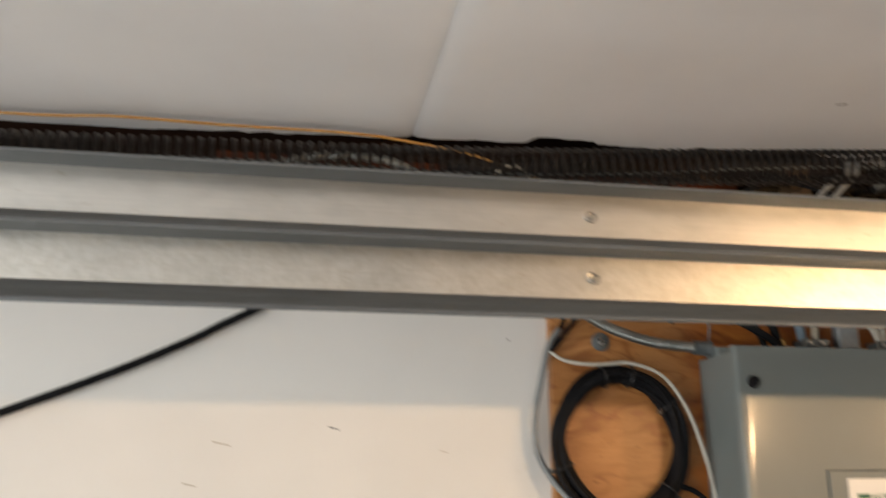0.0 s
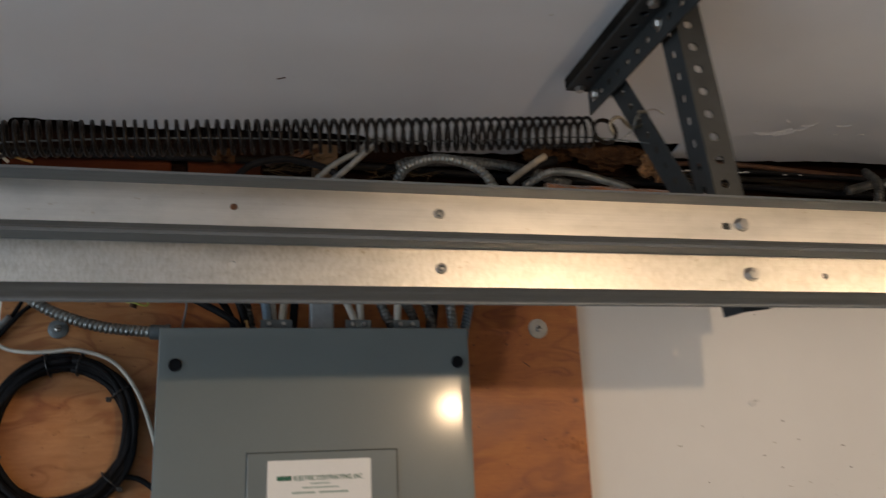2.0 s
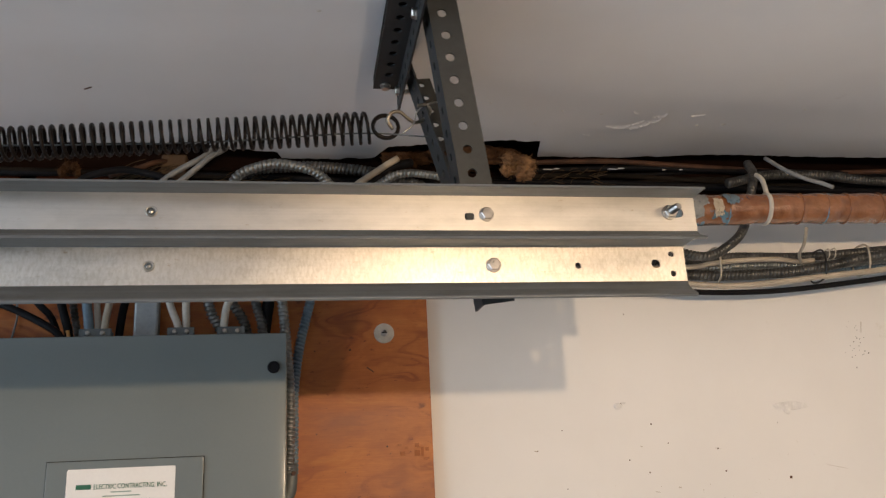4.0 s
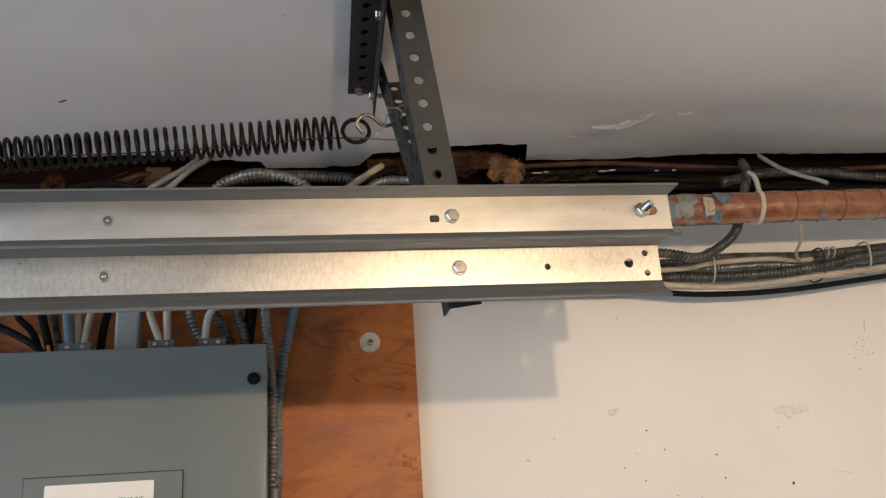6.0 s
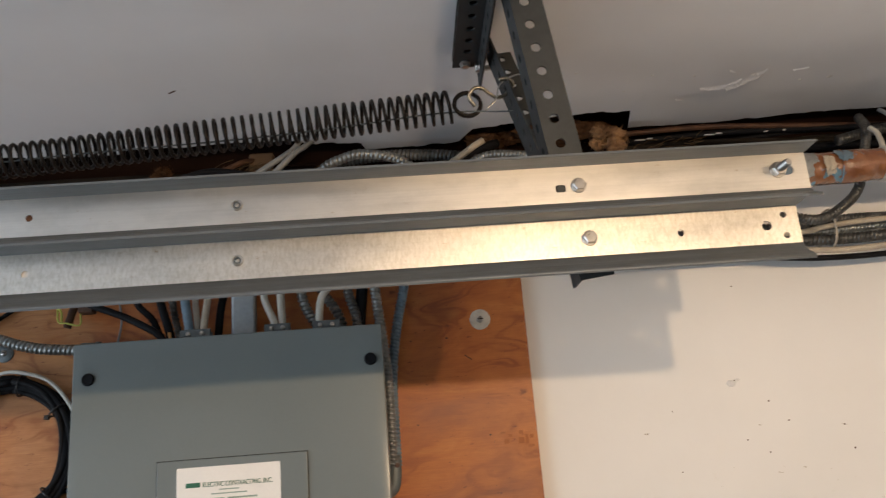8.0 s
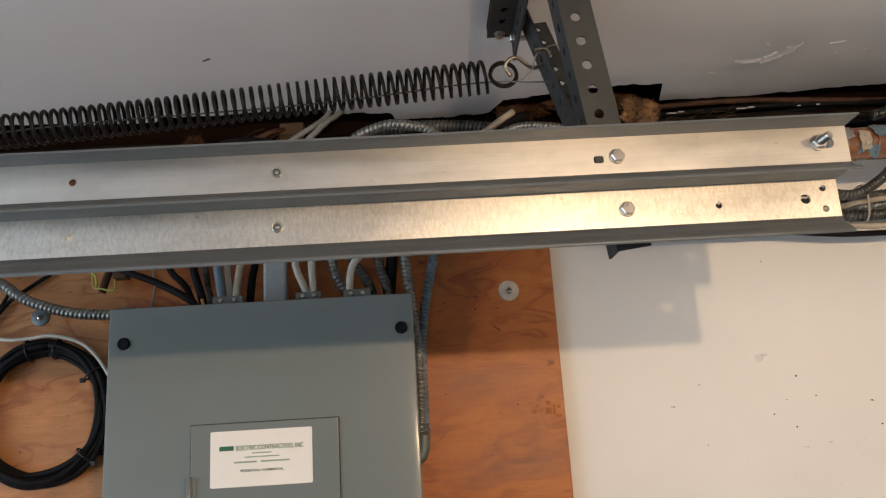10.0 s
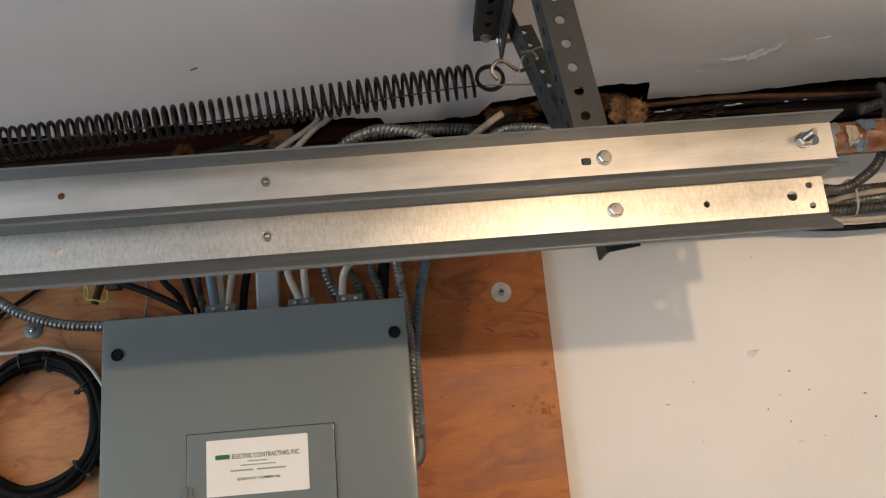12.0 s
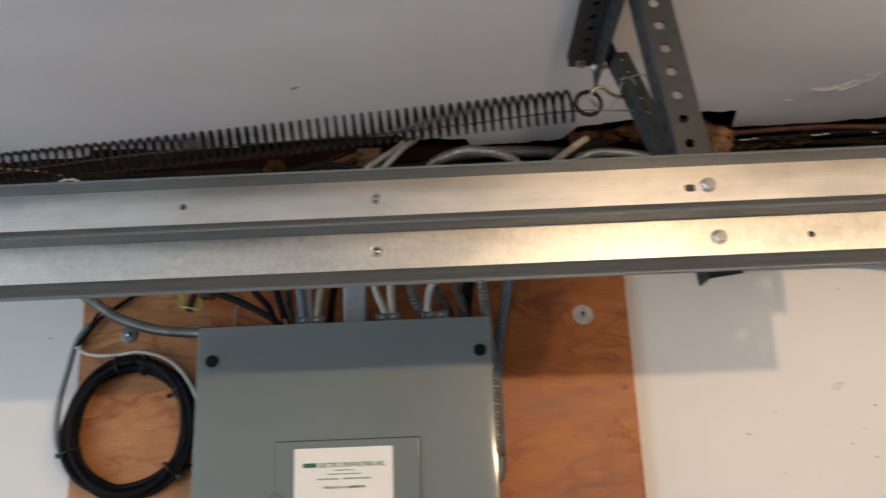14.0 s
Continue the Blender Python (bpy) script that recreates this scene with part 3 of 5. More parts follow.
def dab(cx, cz, w, h, y, seed):
    """An uneven thin dab of filler on the wall."""
    verts, n = [], 26
    for ring, (k, d) in enumerate(((1.0, 0.0002), (0.86, -0.0012), (0.4, -0.0016))):
        for i in range(n):
            a = 2 * math.pi * i / n
            f = k * (1 + 0.22 * noise.noise((math.cos(a) * 2 + seed, math.sin(a) * 2, 0)))
            verts.append((cx + w * f * math.cos(a), y + d + 0.0004 * random.random(), cz + h * f * math.sin(a)))
    faces = [(r * n + i, r * n + (i + 1) % n, (r + 1) * n + (i + 1) % n, (r + 1) * n + i) for r in range(2) for i in range(n)]
    return blob(verts, faces + [tuple(2 * n + i for i in range(n))])


for x, z, w, h, seed in ((1.681, 1.869, 0.030, 0.007, 1.0), (1.675, 1.866, 0.007, 0.010, 4.0), (1.694, 1.868, 0.010, 0.005, 6.0), (1.402, 1.8775, 0.007, 0.005, 9.0), (1.411, 1.882, 0.004, 0.002, 2.0)):
    part("filler_patch", dab(x, z, w, h, WALL - 0.0004 * seed / 9, seed), "chip", wall_north)

# peeling paint on the ceiling
ceiling_scar = thing("peeling_paint", (1.43, 0.98, CEIL), "flaking white paint curling from the ceiling", "paint flake")


def flake(cx, cy, w, h, turn, droop, seed):
    """A torn scale of paint, stuck along one side and curling down at the other."""
    verts, nu, nv = [], 14, 7
    c, d = math.cos(radians(turn)), math.sin(radians(turn))
    for i in range(nu + 1):
        u = 2 * i / nu - 1
        top = (1 - 0.75 * abs(u) ** 1.6) * (1 + 0.5 * noise.noise((u * 3.1, seed, 0)))
        low = (1 - 0.75 * abs(u) ** 1.6) * (1 + 0.5 * noise.noise((u * 3.7, seed + 5, 0)))
        for k in range(nv + 1):
            q = k / nv
            a, b = w * u, h * (q * (top + low) - low)
            z = CEIL - 0.0009 - droop * q ** 2.2 * (0.6 + 0.5 * noise.noise((u * 2.5, seed + 9, 0)))
            verts.append((cx + a * c - b * d, cy + a * d + b * c, z))
    faces = [(i * (nv + 1) + k, i * (nv + 1) + k + 1, (i + 1) * (nv + 1) + k + 1, (i + 1) * (nv + 1) + k) for i in range(nu) for k in range(nv)]
    return blob(verts, faces)


random.seed(17)
for i in range(15):
    q = i / 14
    cx, cy = 1.398 + 0.058 * q + random.gauss(0, 0.003), 0.999 - 0.012 * q - 0.030 * q ** 3 + random.gauss(0, 0.004)
    w, h = random.uniform(0.006, 0.013), random.uniform(0.003, 0.007)
    part("flake", flake(cx, cy, w, h, -12 - 40 * q + random.uniform(-35, 35), random.uniform(0.0005, 0.0024), 3 * i + 1), "ceiling", ceiling_scar)
for cx, cy, w, turn in ((1.409, 0.952, 0.006, 40), (1.505, 0.955, 0.010, -15), (1.36, 1.03, 0.007, 25)):
    part("flake", flake(cx, cy, w, 0.002, turn, 0.0015, cx * 9), "ceiling", ceiling_scar)

for x, y, w in ((1.193, 0.938, 0.0022), (1.272, 0.997, 0.0018), (0.956, 0.733, 0.0028), (1.30, 0.955, 0.002), (1.36, 0.962, 0.0024), (1.52, 0.99, 0.003), (1.56, 0.985, 0.0045), (1.66, 0.93, 0.0025)):
    single("paint_chip", turned([(w, 0), (w * 0.8, 0.0006)], (x, y, CEIL), (0.02, 0.1, -1), 7), "chip", "tiny pale chip in the ceiling paint", "paint chip", group="chips in the ceiling")
mark = box(-0.006, 0.006, -0.0012, 0.0012, -0.0006, 0.0004, 0.0003)
mark.transform(pose(0.673, 0.929, CEIL, 0, 0, -32))
single("dark_mark", mark, "rust", "small dark mark on the ceiling paint", "mark")

# ---- plywood backboard ----
backboard = thing("plywood_backboard", (0.725, 1.112, 1.05), "orange varnished plywood board screwed to the wall", "board")
part("sheet", box(0.332, 1.118, 1.112, WALL, 1.05, 2.15, 0.0012), "ply", backboard)
for x, z, w, h in ((1.072, 1.8185, 0.007, 0.006), (1.078, 1.827, 0.005, 0.004), (1.0915, 1.8175, 0.008, 0.008), (1.0925, 1.830, 0.006, 0.005), (1.101, 1.8165, 0.004, 0.013), (1.107, 1.824, 0.005, 0.005), (1.1035, 1.8125, 0.009, 0.003), (1.068, 1.832, 0.006, 0.0025)):
    part("dent", box(x, x + w, 1.1117, 1.1125, z, z + h, 0.0002), "stain", backboard, "dark pressed dent")
for x, z, r in ((1.005, 1.968, 0.0026), (0.955, 1.967, 0.0018), (1.054, 1.832, 0.0022), (1.058, 1.822, 0.0012), (1.117, 1.898, 0.0016), (0.957, 1.852, 0.0020), (0.985, 1.855, 0.0010), (1.022, 1.884, 0.0011), (0.996, 1.80, 0.0012), (1.055, 1.765, 0.0010)):
    r *= 0.65
    part("nail_hole", turned([(r, 0), (r * 0.85, 0.0004), (r * 0.5, 0.0005)], (x, 1.112, z), (0, -1, 0), 8), "rust", backboard, "small dark nail hole")
me = box(-0.006, 0.006, -0.0004, 0.0004, -0.0008, 0.0008, 0.0002)
me.transform(pose(1.033, 1.112, 1.939, 0, 36, 0))
part("scratch", me, "rust", backboard, "short dark scratch")


def washer_screw(name, x, z, r, material, label, y=1.112):
    t = thing(name, (x, y, z), label, "screw")
    part("washer", turned([(r, 0), (r, 0.0014), (r * 0.92, 0.0022), (r * 0.35, 0.0026)], (x, y, z), (0, -1, 0), 32), material, t)
    part("screw_head", turned([(r * 0.36, 0.001), (r * 0.36, 0.0032), (r * 0.25, 0.005), (r * 0.1, 0.0055)], (x, y, z), (0, -1, 0), 16), "steel", t)
    part("slot", box(x - r * 0.26, x + r * 0.26, y - 0.0060, y - 0.0050, z - 0.0007, z + 0.0007), "gap", t)
    return t


washer_screw("washer_screw", 1.054, 1.991, 0.0145, "washer", "broad pale washer with a screw in the plywood")
washer_screw("washer_screw", 0.402, 1.990, 0.0125, "zinc_dull", "galvanised washer and screw holding the flexible conduit")
# ---- double garage door track ----
track = thing("garage_door_track", (-0.4, 0.66, 1.93), "pair of galvanised steel garage door tracks, one over the other", "door track")
WEB = 0.668


def track_mesh(x0, x1, top, foot, deep):
    """Upper lip towards the room, rolled lower gutter; the upright web is built apart with its holes."""
    t = 0.0017
    out = []
    upper = [(WEB + t, top), (WEB + t, top + t), (WEB - 0.0265, top + t), (WEB - 0.027, top - 0.0006), (WEB - 0.026, top), (WEB, top)]
    curve = [(0, 0), (-0.0035, -0.0062), (-0.009, -0.0105), (-0.0145, -0.0138), (-0.018, -0.0165), (-0.0184, -0.0182)]
    curve = [(a, b * deep) for a, b in curve]
    lower = [(WEB + a, foot + b) for a, b in curve] + [(WEB + a + t * (1 if i < 1 else 0.5), foot + b - t * (0 if i < 1 else 0.9)) for i, (a, b) in reversed(list(enumerate(curve)))]
    for prof in (upper, lower):
        n = len(prof)
        xs = np.linspace(x0, x1, 40)
        verts = [(x, y, z) for x in xs for y, z in prof]
        faces = [(i * n + k, i * n + (k + 1) % n, (i + 1) * n + (k + 1) % n, (i + 1) * n + k) for i in range(len(xs) - 1) for k in range(n)]
        e = (len(xs) - 1) * n
        faces += [tuple(range(n))[::-1], tuple(e + k for k in range(n))]
        me = blob(verts, faces)
        if prof is lower:
            me.polygons.foreach_set("use_smooth", [i % n not in (n // 2 - 1, n - 1) for i in range(len(me.polygons) - 2)] + [False] * 2)
        out.append(me)
    return out


def web_mesh(x0, x1, z0, z1, holes):
    """The upright sheet of a track, with real holes: x, z, half width, half height, squareness."""
    cells, at = [], x0
    groups = {}
    for h in sorted(holes):
        groups.setdefault(round(h[0], 3), []).append(h)
    for x, hs in sorted(groups.items()):
        w = max(h[2] for h in hs) + 0.0025
        cells.append((at, x - w, z0, z1, None))
        if len(hs) == 1:
            h = hs[0]
            cells.append((x - w, x + w, z0, z1, (x, h[1], h[2], h[3], h[4])))
        else:
            hs = sorted(hs, key=lambda q: q[1])
            mid = (hs[0][1] + hs[1][1]) / 2
            cells.append((x - w, x + w, z0, mid, (x, hs[0][1], hs[0][2], hs[0][3], hs[0][4])))
            cells.append((x - w, x + w, mid, z1, (x, hs[1][1], hs[1][2], hs[1][3], hs[1][4])))
        at = x + w
    cells.append((at, x1, z0, z1, None))
    return plate(cells, 0.0017, Matrix.Translation((0, WEB, 0)))


for name, x1, top, foot, material, holes in (
    ("upper_track", 1.3255, 2.0365, 2.0015, "zinc", ((0.625, 2.0185, 0.0032, 0.0032, 2), (1.0955, 2.0155, 0.0046, 0.0036, 5), (1.3025, 2.0205, 0.0105, 0.0052, 3))),
    ("lower_track", 1.3075, 1.9855, 1.9505, "zinc_worn", ((0.625, 1.9675, 0.0032, 0.0032, 2), (1.1985, 1.9665, 0.0029, 0.0033, 2), (1.277, 1.968, 0.0046, 0.0046, 2), (1.294, 1.958, 0.0031, 0.0031, 2), (1.294, 1.9775, 0.0031, 0.0031, 2)))):
    up, low = track_mesh(-2.45, x1, top, foot, 0.66 if name == "upper_track" else 1.0)
    web = part(name, web_mesh(-2.45, x1, foot, top, holes), material, track)
    # lip and gutter carry their shade in the colour
    part("lip", up, "zinc_shaded", web, "dull lip, coloured darker for its shade")
    part("gutter", low, "zinc_shaded", web, "dull rolled edge, coloured darker for its shade")

for x in (0.232, 0.805):
    for z in (2.0185, 1.9675):
        at = (x, WEB, z)
        part("rivet", turned([(0.0052, 0), (0.0052, 0.0010), (0.0046, 0.0018), (0.0037, 0.0016), (0.0034, 0.0004)], at, (0, -1, 0), 20), "steel", track)
        part("rivet_bore", turned([(0.0033, 0.0), (0.0033, 0.0007)], at, (0, -1, 0), 14), "zinc_dull", track)
        part("rivet_core", turned([(0.0019, 0.0), (0.0019, 0.0014), (0.0012, 0.0018)], at, (0, -1, 0), 10), "steel", track)
# added discs behind two holes: one fills dark, the other white
part("bolt_end", turned([(0.0046, 0), (0.0046, 0.002)], (0.625, WEB + 0.0045, 2.0185), (0, -1, 0), 14), "rust", track)
part("bolt_end", turned([(0.0046, 0), (0.0046, 0.002)], (0.625, WEB + 0.0045, 1.9675), (0, -1, 0), 14), "chip", track)
for x, z in ((1.1115, 2.0175), (1.1150, 1.967)):
    part("bolt_head", hexhead((x, WEB, z), (0.04, -1, 0.03), 0.0064, 0.0052, 1.12), "steel", track)
part("nut", hexhead((1.2975, WEB, 2.0205), (0.05, -1, 0), 0.0072, 0.0062, 1.06), "steel", track)
stud = [(0.0038, 0.0)]
for i in range(15):
    stud += [(0.0039, 0.0012 * i + 0.0003), (0.0033, 0.0012 * i + 0.0009)]
part("stud", turned(stud + [(0.0036, 0.0185), (0.0028, 0.0195)], (1.2975, WEB, 2.0205), (0.10, -1, 0.02), 14), "steel", track)

# ---- hanger of perforated angle ----
hanger = thing("track_hanger", (1.09, 0.72, 1.93), "hanger bolted together from grey perforated steel angle", "bracket")


def angle_iron(m, length, first, leg=0.032, row=0.016, thick=0.0022, hole=0.0047, pitch=0.0249, slots=True):
    """Perforated angle along local z. One leg lies in xz and faces -y, the other runs back in yz from x = 0."""
    def cells(kind):
        out, z = [], 0.0
        n = 0
        while z < length - 1e-6:
            c = first + n * pitch
            z1 = min(length, c + pitch / 2)
            ok = z < c - 0.006 and z1 > c + 0.006
            h = None
            if ok:
                h = (row, c, hole, hole, 2) if kind == 0 else (leg / 2, c, 0.0036, 0.0044, 4)
            out.append((0, leg, z, z1, h))
            z, n = z1, n + 1
        return out
    a = plate(cells(0), thick, m)
    b = plate(cells(1), -thick, m @ pose(0, 0, 0, 0, 0, 90) @ Matrix.Translation((thick, 0, 0)))
    return join(a, b)


# upright
low, high = Vector((1.1030, 0.6715, 1.930)), Vector((1.0600, 0.662, 2.272))
zax = (high - low).normalized()
yax = (Vector((0, 1, 0)) - zax * zax.y).normalized()
xax = yax.cross(zax)
up_m = Matrix.Translation(low) @ Matrix((xax, yax, zax)).transposed().to_4x4()
part("upright", angle_iron(up_m, (high - low).length, 0.0050, leg=0.0312, row=0.0135), "angle", hanger)
# along the ceiling
top_m = Matrix.Translation((1.0575, 0.870, 2.2565)) @ Matrix(((-1, 0, 0), (0, 0, -1), (0, -1, 0))).to_4x4()
part("ceiling_angle", angle_iron(top_m, 0.285, 0.012), "angle", hanger)
# added black strip: stands in for the shadow seen through the slots
part("shim", box(1.0265, 1.0570, 0.590, 0.874, 2.2592, 2.2728, 0.001), "gap", hanger, "added black strip standing in for shade behind the slots")
# diagonal strut
s_top, s_low = Vector((1.0615, 0.830, 2.2450)), Vector((1.0985, 0.700, 1.975))
zax = (s_low - s_top).normalized()
xax = (Vector((1, 0, 0)) - zax * zax.x).normalized()
yax = zax.cross(xax)
strut_m = Matrix.Translation(s_top) @ Matrix((xax, yax, zax)).transposed().to_4x4()
part("strut", angle_iron(strut_m, (s_low - s_top).length, 0.012, leg=0.030), "angle", hanger)
for at, axis in (((1.040, 0.860, 2.2540), (0, 0, -1)), ((1.0560, 0.848, 2.2410), (-1, 0, 0)), ((1.0550, 0.68, 2.2420), (-1, 0, 0)), ((1.040, 0.66, 2.2540), (0, 0, -1))):
    part("bolt", hexhead(at, axis, 0.0058, 0.0055, 1.15), "steel", hanger)
part("bolt_shank", turned([(0.0032, 0), (0.0032, 0.018), (0.0026, 0.019)], (1.060, 0.845, 2.238), (1, -0.1, 0), 12), "steel", hanger)
part("bolt_shank", turned([(0.0042, 0), (0.0042, 0.022)], (1.040, 0.860, 2.2540), (0, 0, 1), 12), "steel", hanger)
part("bolt_shank", turned([(0.0042, 0), (0.0042, 0.022)], (1.040, 0.66, 2.2540), (0, 0, 1), 12), "steel", hanger)

single("paint_scrap", sweep(spline([(1.0870, 0.688, 2.272), (1.0905, 0.684, 2.250), (1.0945, 0.682, 2.228), (1.0955, 0.683, 2.212)], 0.006), lambda d: max(0.0008, 0.0042 - 0.05 * d), 8, 0.25), "white",
       "curled strip of white paint hanging behind the hanger", "paint scrap")

# ---- extension spring ----
spring = thing("extension_spring", (0.4, 0.78, 2.13), "long dark oily extension spring stretched above the track", "spring")
AXIS = spline([(-1.2, 0.786, 2.082), (-0.6, 0.784, 2.085), (-0.259, 0.783, 2.089), (0.139, 0.782, 2.100), (0.512, 0.781, 2.122), (0.764, 0.780, 2.1395), (1.012, 0.779, 2.1575)], 0.01)


def coil_line(axis, radius, pitch, per):
    out, gone = [], 0.0
    for i in range(len(axis) - 1):
        d = axis[i + 1] - axis[i]
        n = max(1, round(d.length / pitch * per))
        t = d.normalized()
        u = Vector((0, 1, 0)) - t * t.y
        u.normalize()
        w = t.cross(u)
        for k in range(n):
            s = gone + d.length * k / n
            a = 2 * math.pi * s / pitch
            out.append(axis[i] + d * (k / n) + radius * (u * math.cos(a) + w * math.sin(a)))
        gone += d.length
    return out


part("coil", sweep(coil_line(AXIS, 0.0168, 0.0098, 14), 0.0021, 6), "spring", spring)


def ring(centre, u, v, r, wire, turns=1.0, start=0.0, drift=(0, 0, 0)):
    c, u, v, n = Vector(centre), Vector(u).normalized(), Vector(v).normalized(), 40
    pts = [c + r * (u * math.cos(start + 2 * math.pi * turns * i / n) + v * math.sin(start + 2 * math.pi * turns * i / n)) + Vector(drift) * (i / n) for i in range(n + 1)]
    return sweep(pts, wire, 8)


part("end_loop", ring((1.0295, 0.779, 2.1605), (1, 0.15, 0), (0.05, 0.1, 1), 0.0148, 0.0021, 2.0, math.pi, (0.001, 0.004, 0)), "spring", spring)
single("s_hook", tube([(1.037, 0.772, 2.153), (1.031, 0.768, 2.162), (1.036, 0.766, 2.1705), (1.045, 0.768, 2.1725), (1.054, 0.772, 2.167), (1.063, 0.776, 2.164), (1.073, 0.775, 2.168), (1.080, 0.772, 2.1765), (1.074, 0.764, 2.1795), (1.064, 0.762, 2.178)], 0.0021, 8, 0.002),
       "brass", "bent steel hook joining the spring to its bracket", "hook")
safety = [(p.x, p.y, p.z - 0.004 - 0.004 * math.sin(i * 0.9)) for i, p in enumerate(AXIS[::9])]
single("safety_cable", tube(safety + [(1.03, 0.779, 2.151), (1.056, 0.772, 2.146), (1.085, 0.766, 2.142)], 0.0009, 6, 0.01), "zinc_dull", "thin wire cable running through the spring", "cable")
single("tie_wire", tube([(1.048, 0.776, 2.150), (1.060, 0.772, 2.160), (1.066, 0.768, 2.176), (1.085, 0.764, 2.184), (1.100, 0.768, 2.18)], 0.0009, 6, 0.003), "steel", "thin twisted wire looped over the bracket", "wire")

# ---- electrical panel ----
panel = thing("electrical_panel", (0.727, 1.06, 1.22), "grey enamelled steel breaker panel on the plywood", "electrical panel")
part("box", box(0.541, 0.913, 1.012, 1.112, 1.225, 1.968, 0.002), "panel", panel)


def rounded_cover(x0, x1, z0, z1, y0, y1, r, n=6):
    """A shallow cover, its rim falling away gently over the width r."""
    prof = [(0.0, y1), (0.0, y0 + 0.0042), (0.0005, y0 + 0.0024), (0.0016, y0 + 0.0014)]
    prof += [(0.0016 + r * k / n, y0 + 0.0014 * (1 - k / n) ** 2) for k in range(1, n + 1)]
    verts, faces = [], []
    for inset, y in prof:
        verts += [(x0 + inset, y, z0 + inset), (x1 - inset, y, z0 + inset), (x1 - inset, y, z1 - inset), (x0 + inset, y, z1 - inset)]
    for k in range(len(prof) - 1):
        for i in range(4):
            j = (i + 1) % 4
            faces.append((k * 4 + i, k * 4 + j, (k + 1) * 4 + j, (k + 1) * 4 + i))
    faces += [(0, 1, 2, 3)[::-1], tuple((len(prof) - 1) * 4 + i for i in range(4))]
    me = blob(verts, faces, True)
    me.set_sharp_from_angle(angle=radians(25))
    return me


cover = part("cover", rounded_cover(0.536, 0.9185, 1.22, 1.9735, 1.0035, 1.018, 0.0125, 10), "panel", panel)
for x, z in ((0.556, 1.928), (0.902, 1.929)):
    part("plug", turned([(0.0078, -0.001), (0.0078, 0.0012), (0.0070, 0.0026), (0.0058, 0.0030), (0.0050, 0.0020)], (x, 1.0035, z), (0, -1, 0), 24), "black", panel, "black plastic plug")
# door
part("door_gap", box(0.6410, 0.8210, 1.0028, 1.0045, 1.2806, 1.8235), "gap", panel)
door = part("door", box(0.6418, 0.8202, 1.0010, 1.0036, 1.2814, 1.8227, 0.0009), "panel", panel)
part("hinge", turned([(0.0034, 0), (0.0034, 0.028), (0.0026, 0.029)], (0.6408, 0.9995, 1.733), (0, 0, 1), 14), "panel", door)
part("hinge_leaf", box(0.6415, 0.6490, 0.9992, 1.0011, 1.735, 1.760, 0.0004), "panel", door)
label = part("paper_label", rounded_plate(0.6655, 0.7880, 1.7475, 1.8135, 1.0003, 1.0012, 0.0022), "paper", door, "white paper label with green print")
part("bar", box(0.6764, 0.6934, 0.9999, 1.0003, 1.7902, 1.7956), "ink", panel, "green bar")
part("print", words("ELECTRIC CONTRACTING, INC.", 0.0078, 0.082, 0.7374, 1.7900, 1.0000), "ink", panel, "green lettering")
for x0, x1, z in ((0.7154, 0.7388, 1.7855), (0.7066, 0.7486, 1.7810), (0.6941, 0.7213, 1.7750), (0.7259, 0.7604, 1.7750)):
    part("bar", box(x0, x1, 0.9999, 1.0003, z, z + (0.0014 if z > 1.78 else 0.0020)), "pale_ink", panel, "pale green bar")
part("print", words("RESIDENTIAL \u2022 COMMERCIAL", 0.0042, 0.0518, 0.7277, 1.7645, 1.0000), "ink", panel, "green lettering")


def box_connector(x, y, w):
    """Clamp connector for cables in the top of the panel."""
    t = thing("cable_clamp", (x, y, 1.968), "galvanised clamp connector on top of the panel", "cable clamp", group="clamps on the panel")
    part("body", box(x - w / 2, x + w / 2, y - 0.011, y + 0.011, 1.968, 1.990, 0.002, 3), "zinc_dull", t)
    part("strap", box(x - w / 2 - 0.002, x + w / 2 + 0.002, y - 0.0135, y - 0.0105, 1.979, 1.991, 0.001), "zinc_dull", t)
    for s in (-1, 1):
        part("screw", turned([(0.003, 0), (0.003, 0.002), (0.002, 0.003)], (x + s * w * 0.25, y - 0.0135, 1.985), (0, -1, 0), 10), "steel", t)
    part("locknut", turned([(w * 0.55, 0), (w * 0.55, 0.004), (w * 0.5, 0.005)], (x, y, 1.966), (0, 0, 1), 16), "zinc_dull", t)


box_connector(0.675, 1.058, 0.036)
box_connector(0.781, 1.058, 0.030)
box_connector(0.845, 1.058, 0.032)

# flat steel conduit in the middle
conduit = single("steel_raceway", box(0.7185, 0.7505, 1.058, 1.074, 1.968, 2.18, 0.004, 3), "raceway", "galvanised steel raceway rising from the panel", "conduit")


# ---- cables from the panel ----
def cable(points, r, material, label, sides=8, flat=1.0, step=0.006, name="cable"):
    return single(name, tube(points, r, sides, step, flat), material, label, "cable")


def armoured(points, r, label, material="flex", pitch=0.0058):
    return single("armoured_cable", flex(points, r, pitch), material, label, "cable")


cable([(0.6655, 1.058, 1.972), (0.664, 1.058, 1.995), (0.657, 1.06, 2.043), (0.652, 1.075, 2.12), (0.66, 1.09, 2.18)], 0.0062, "blue", "blue-grey jacketed cable entering the panel")
cable([(0.683, 1.058, 1.972), (0.683, 1.058, 1.995), (0.689, 1.06, 2.041), (0.70, 1.08, 2.12), (0.705, 1.09, 2.18)], 0.0048, "tan", "old cream cable entering the panel")
cable([(0.674, 1.064, 1.972), (0.672, 1.07, 2.0), (0.668, 1.072, 2.05), (0.67, 1.09, 2.13)], 0.0042, "white", "white cable entering the panel")
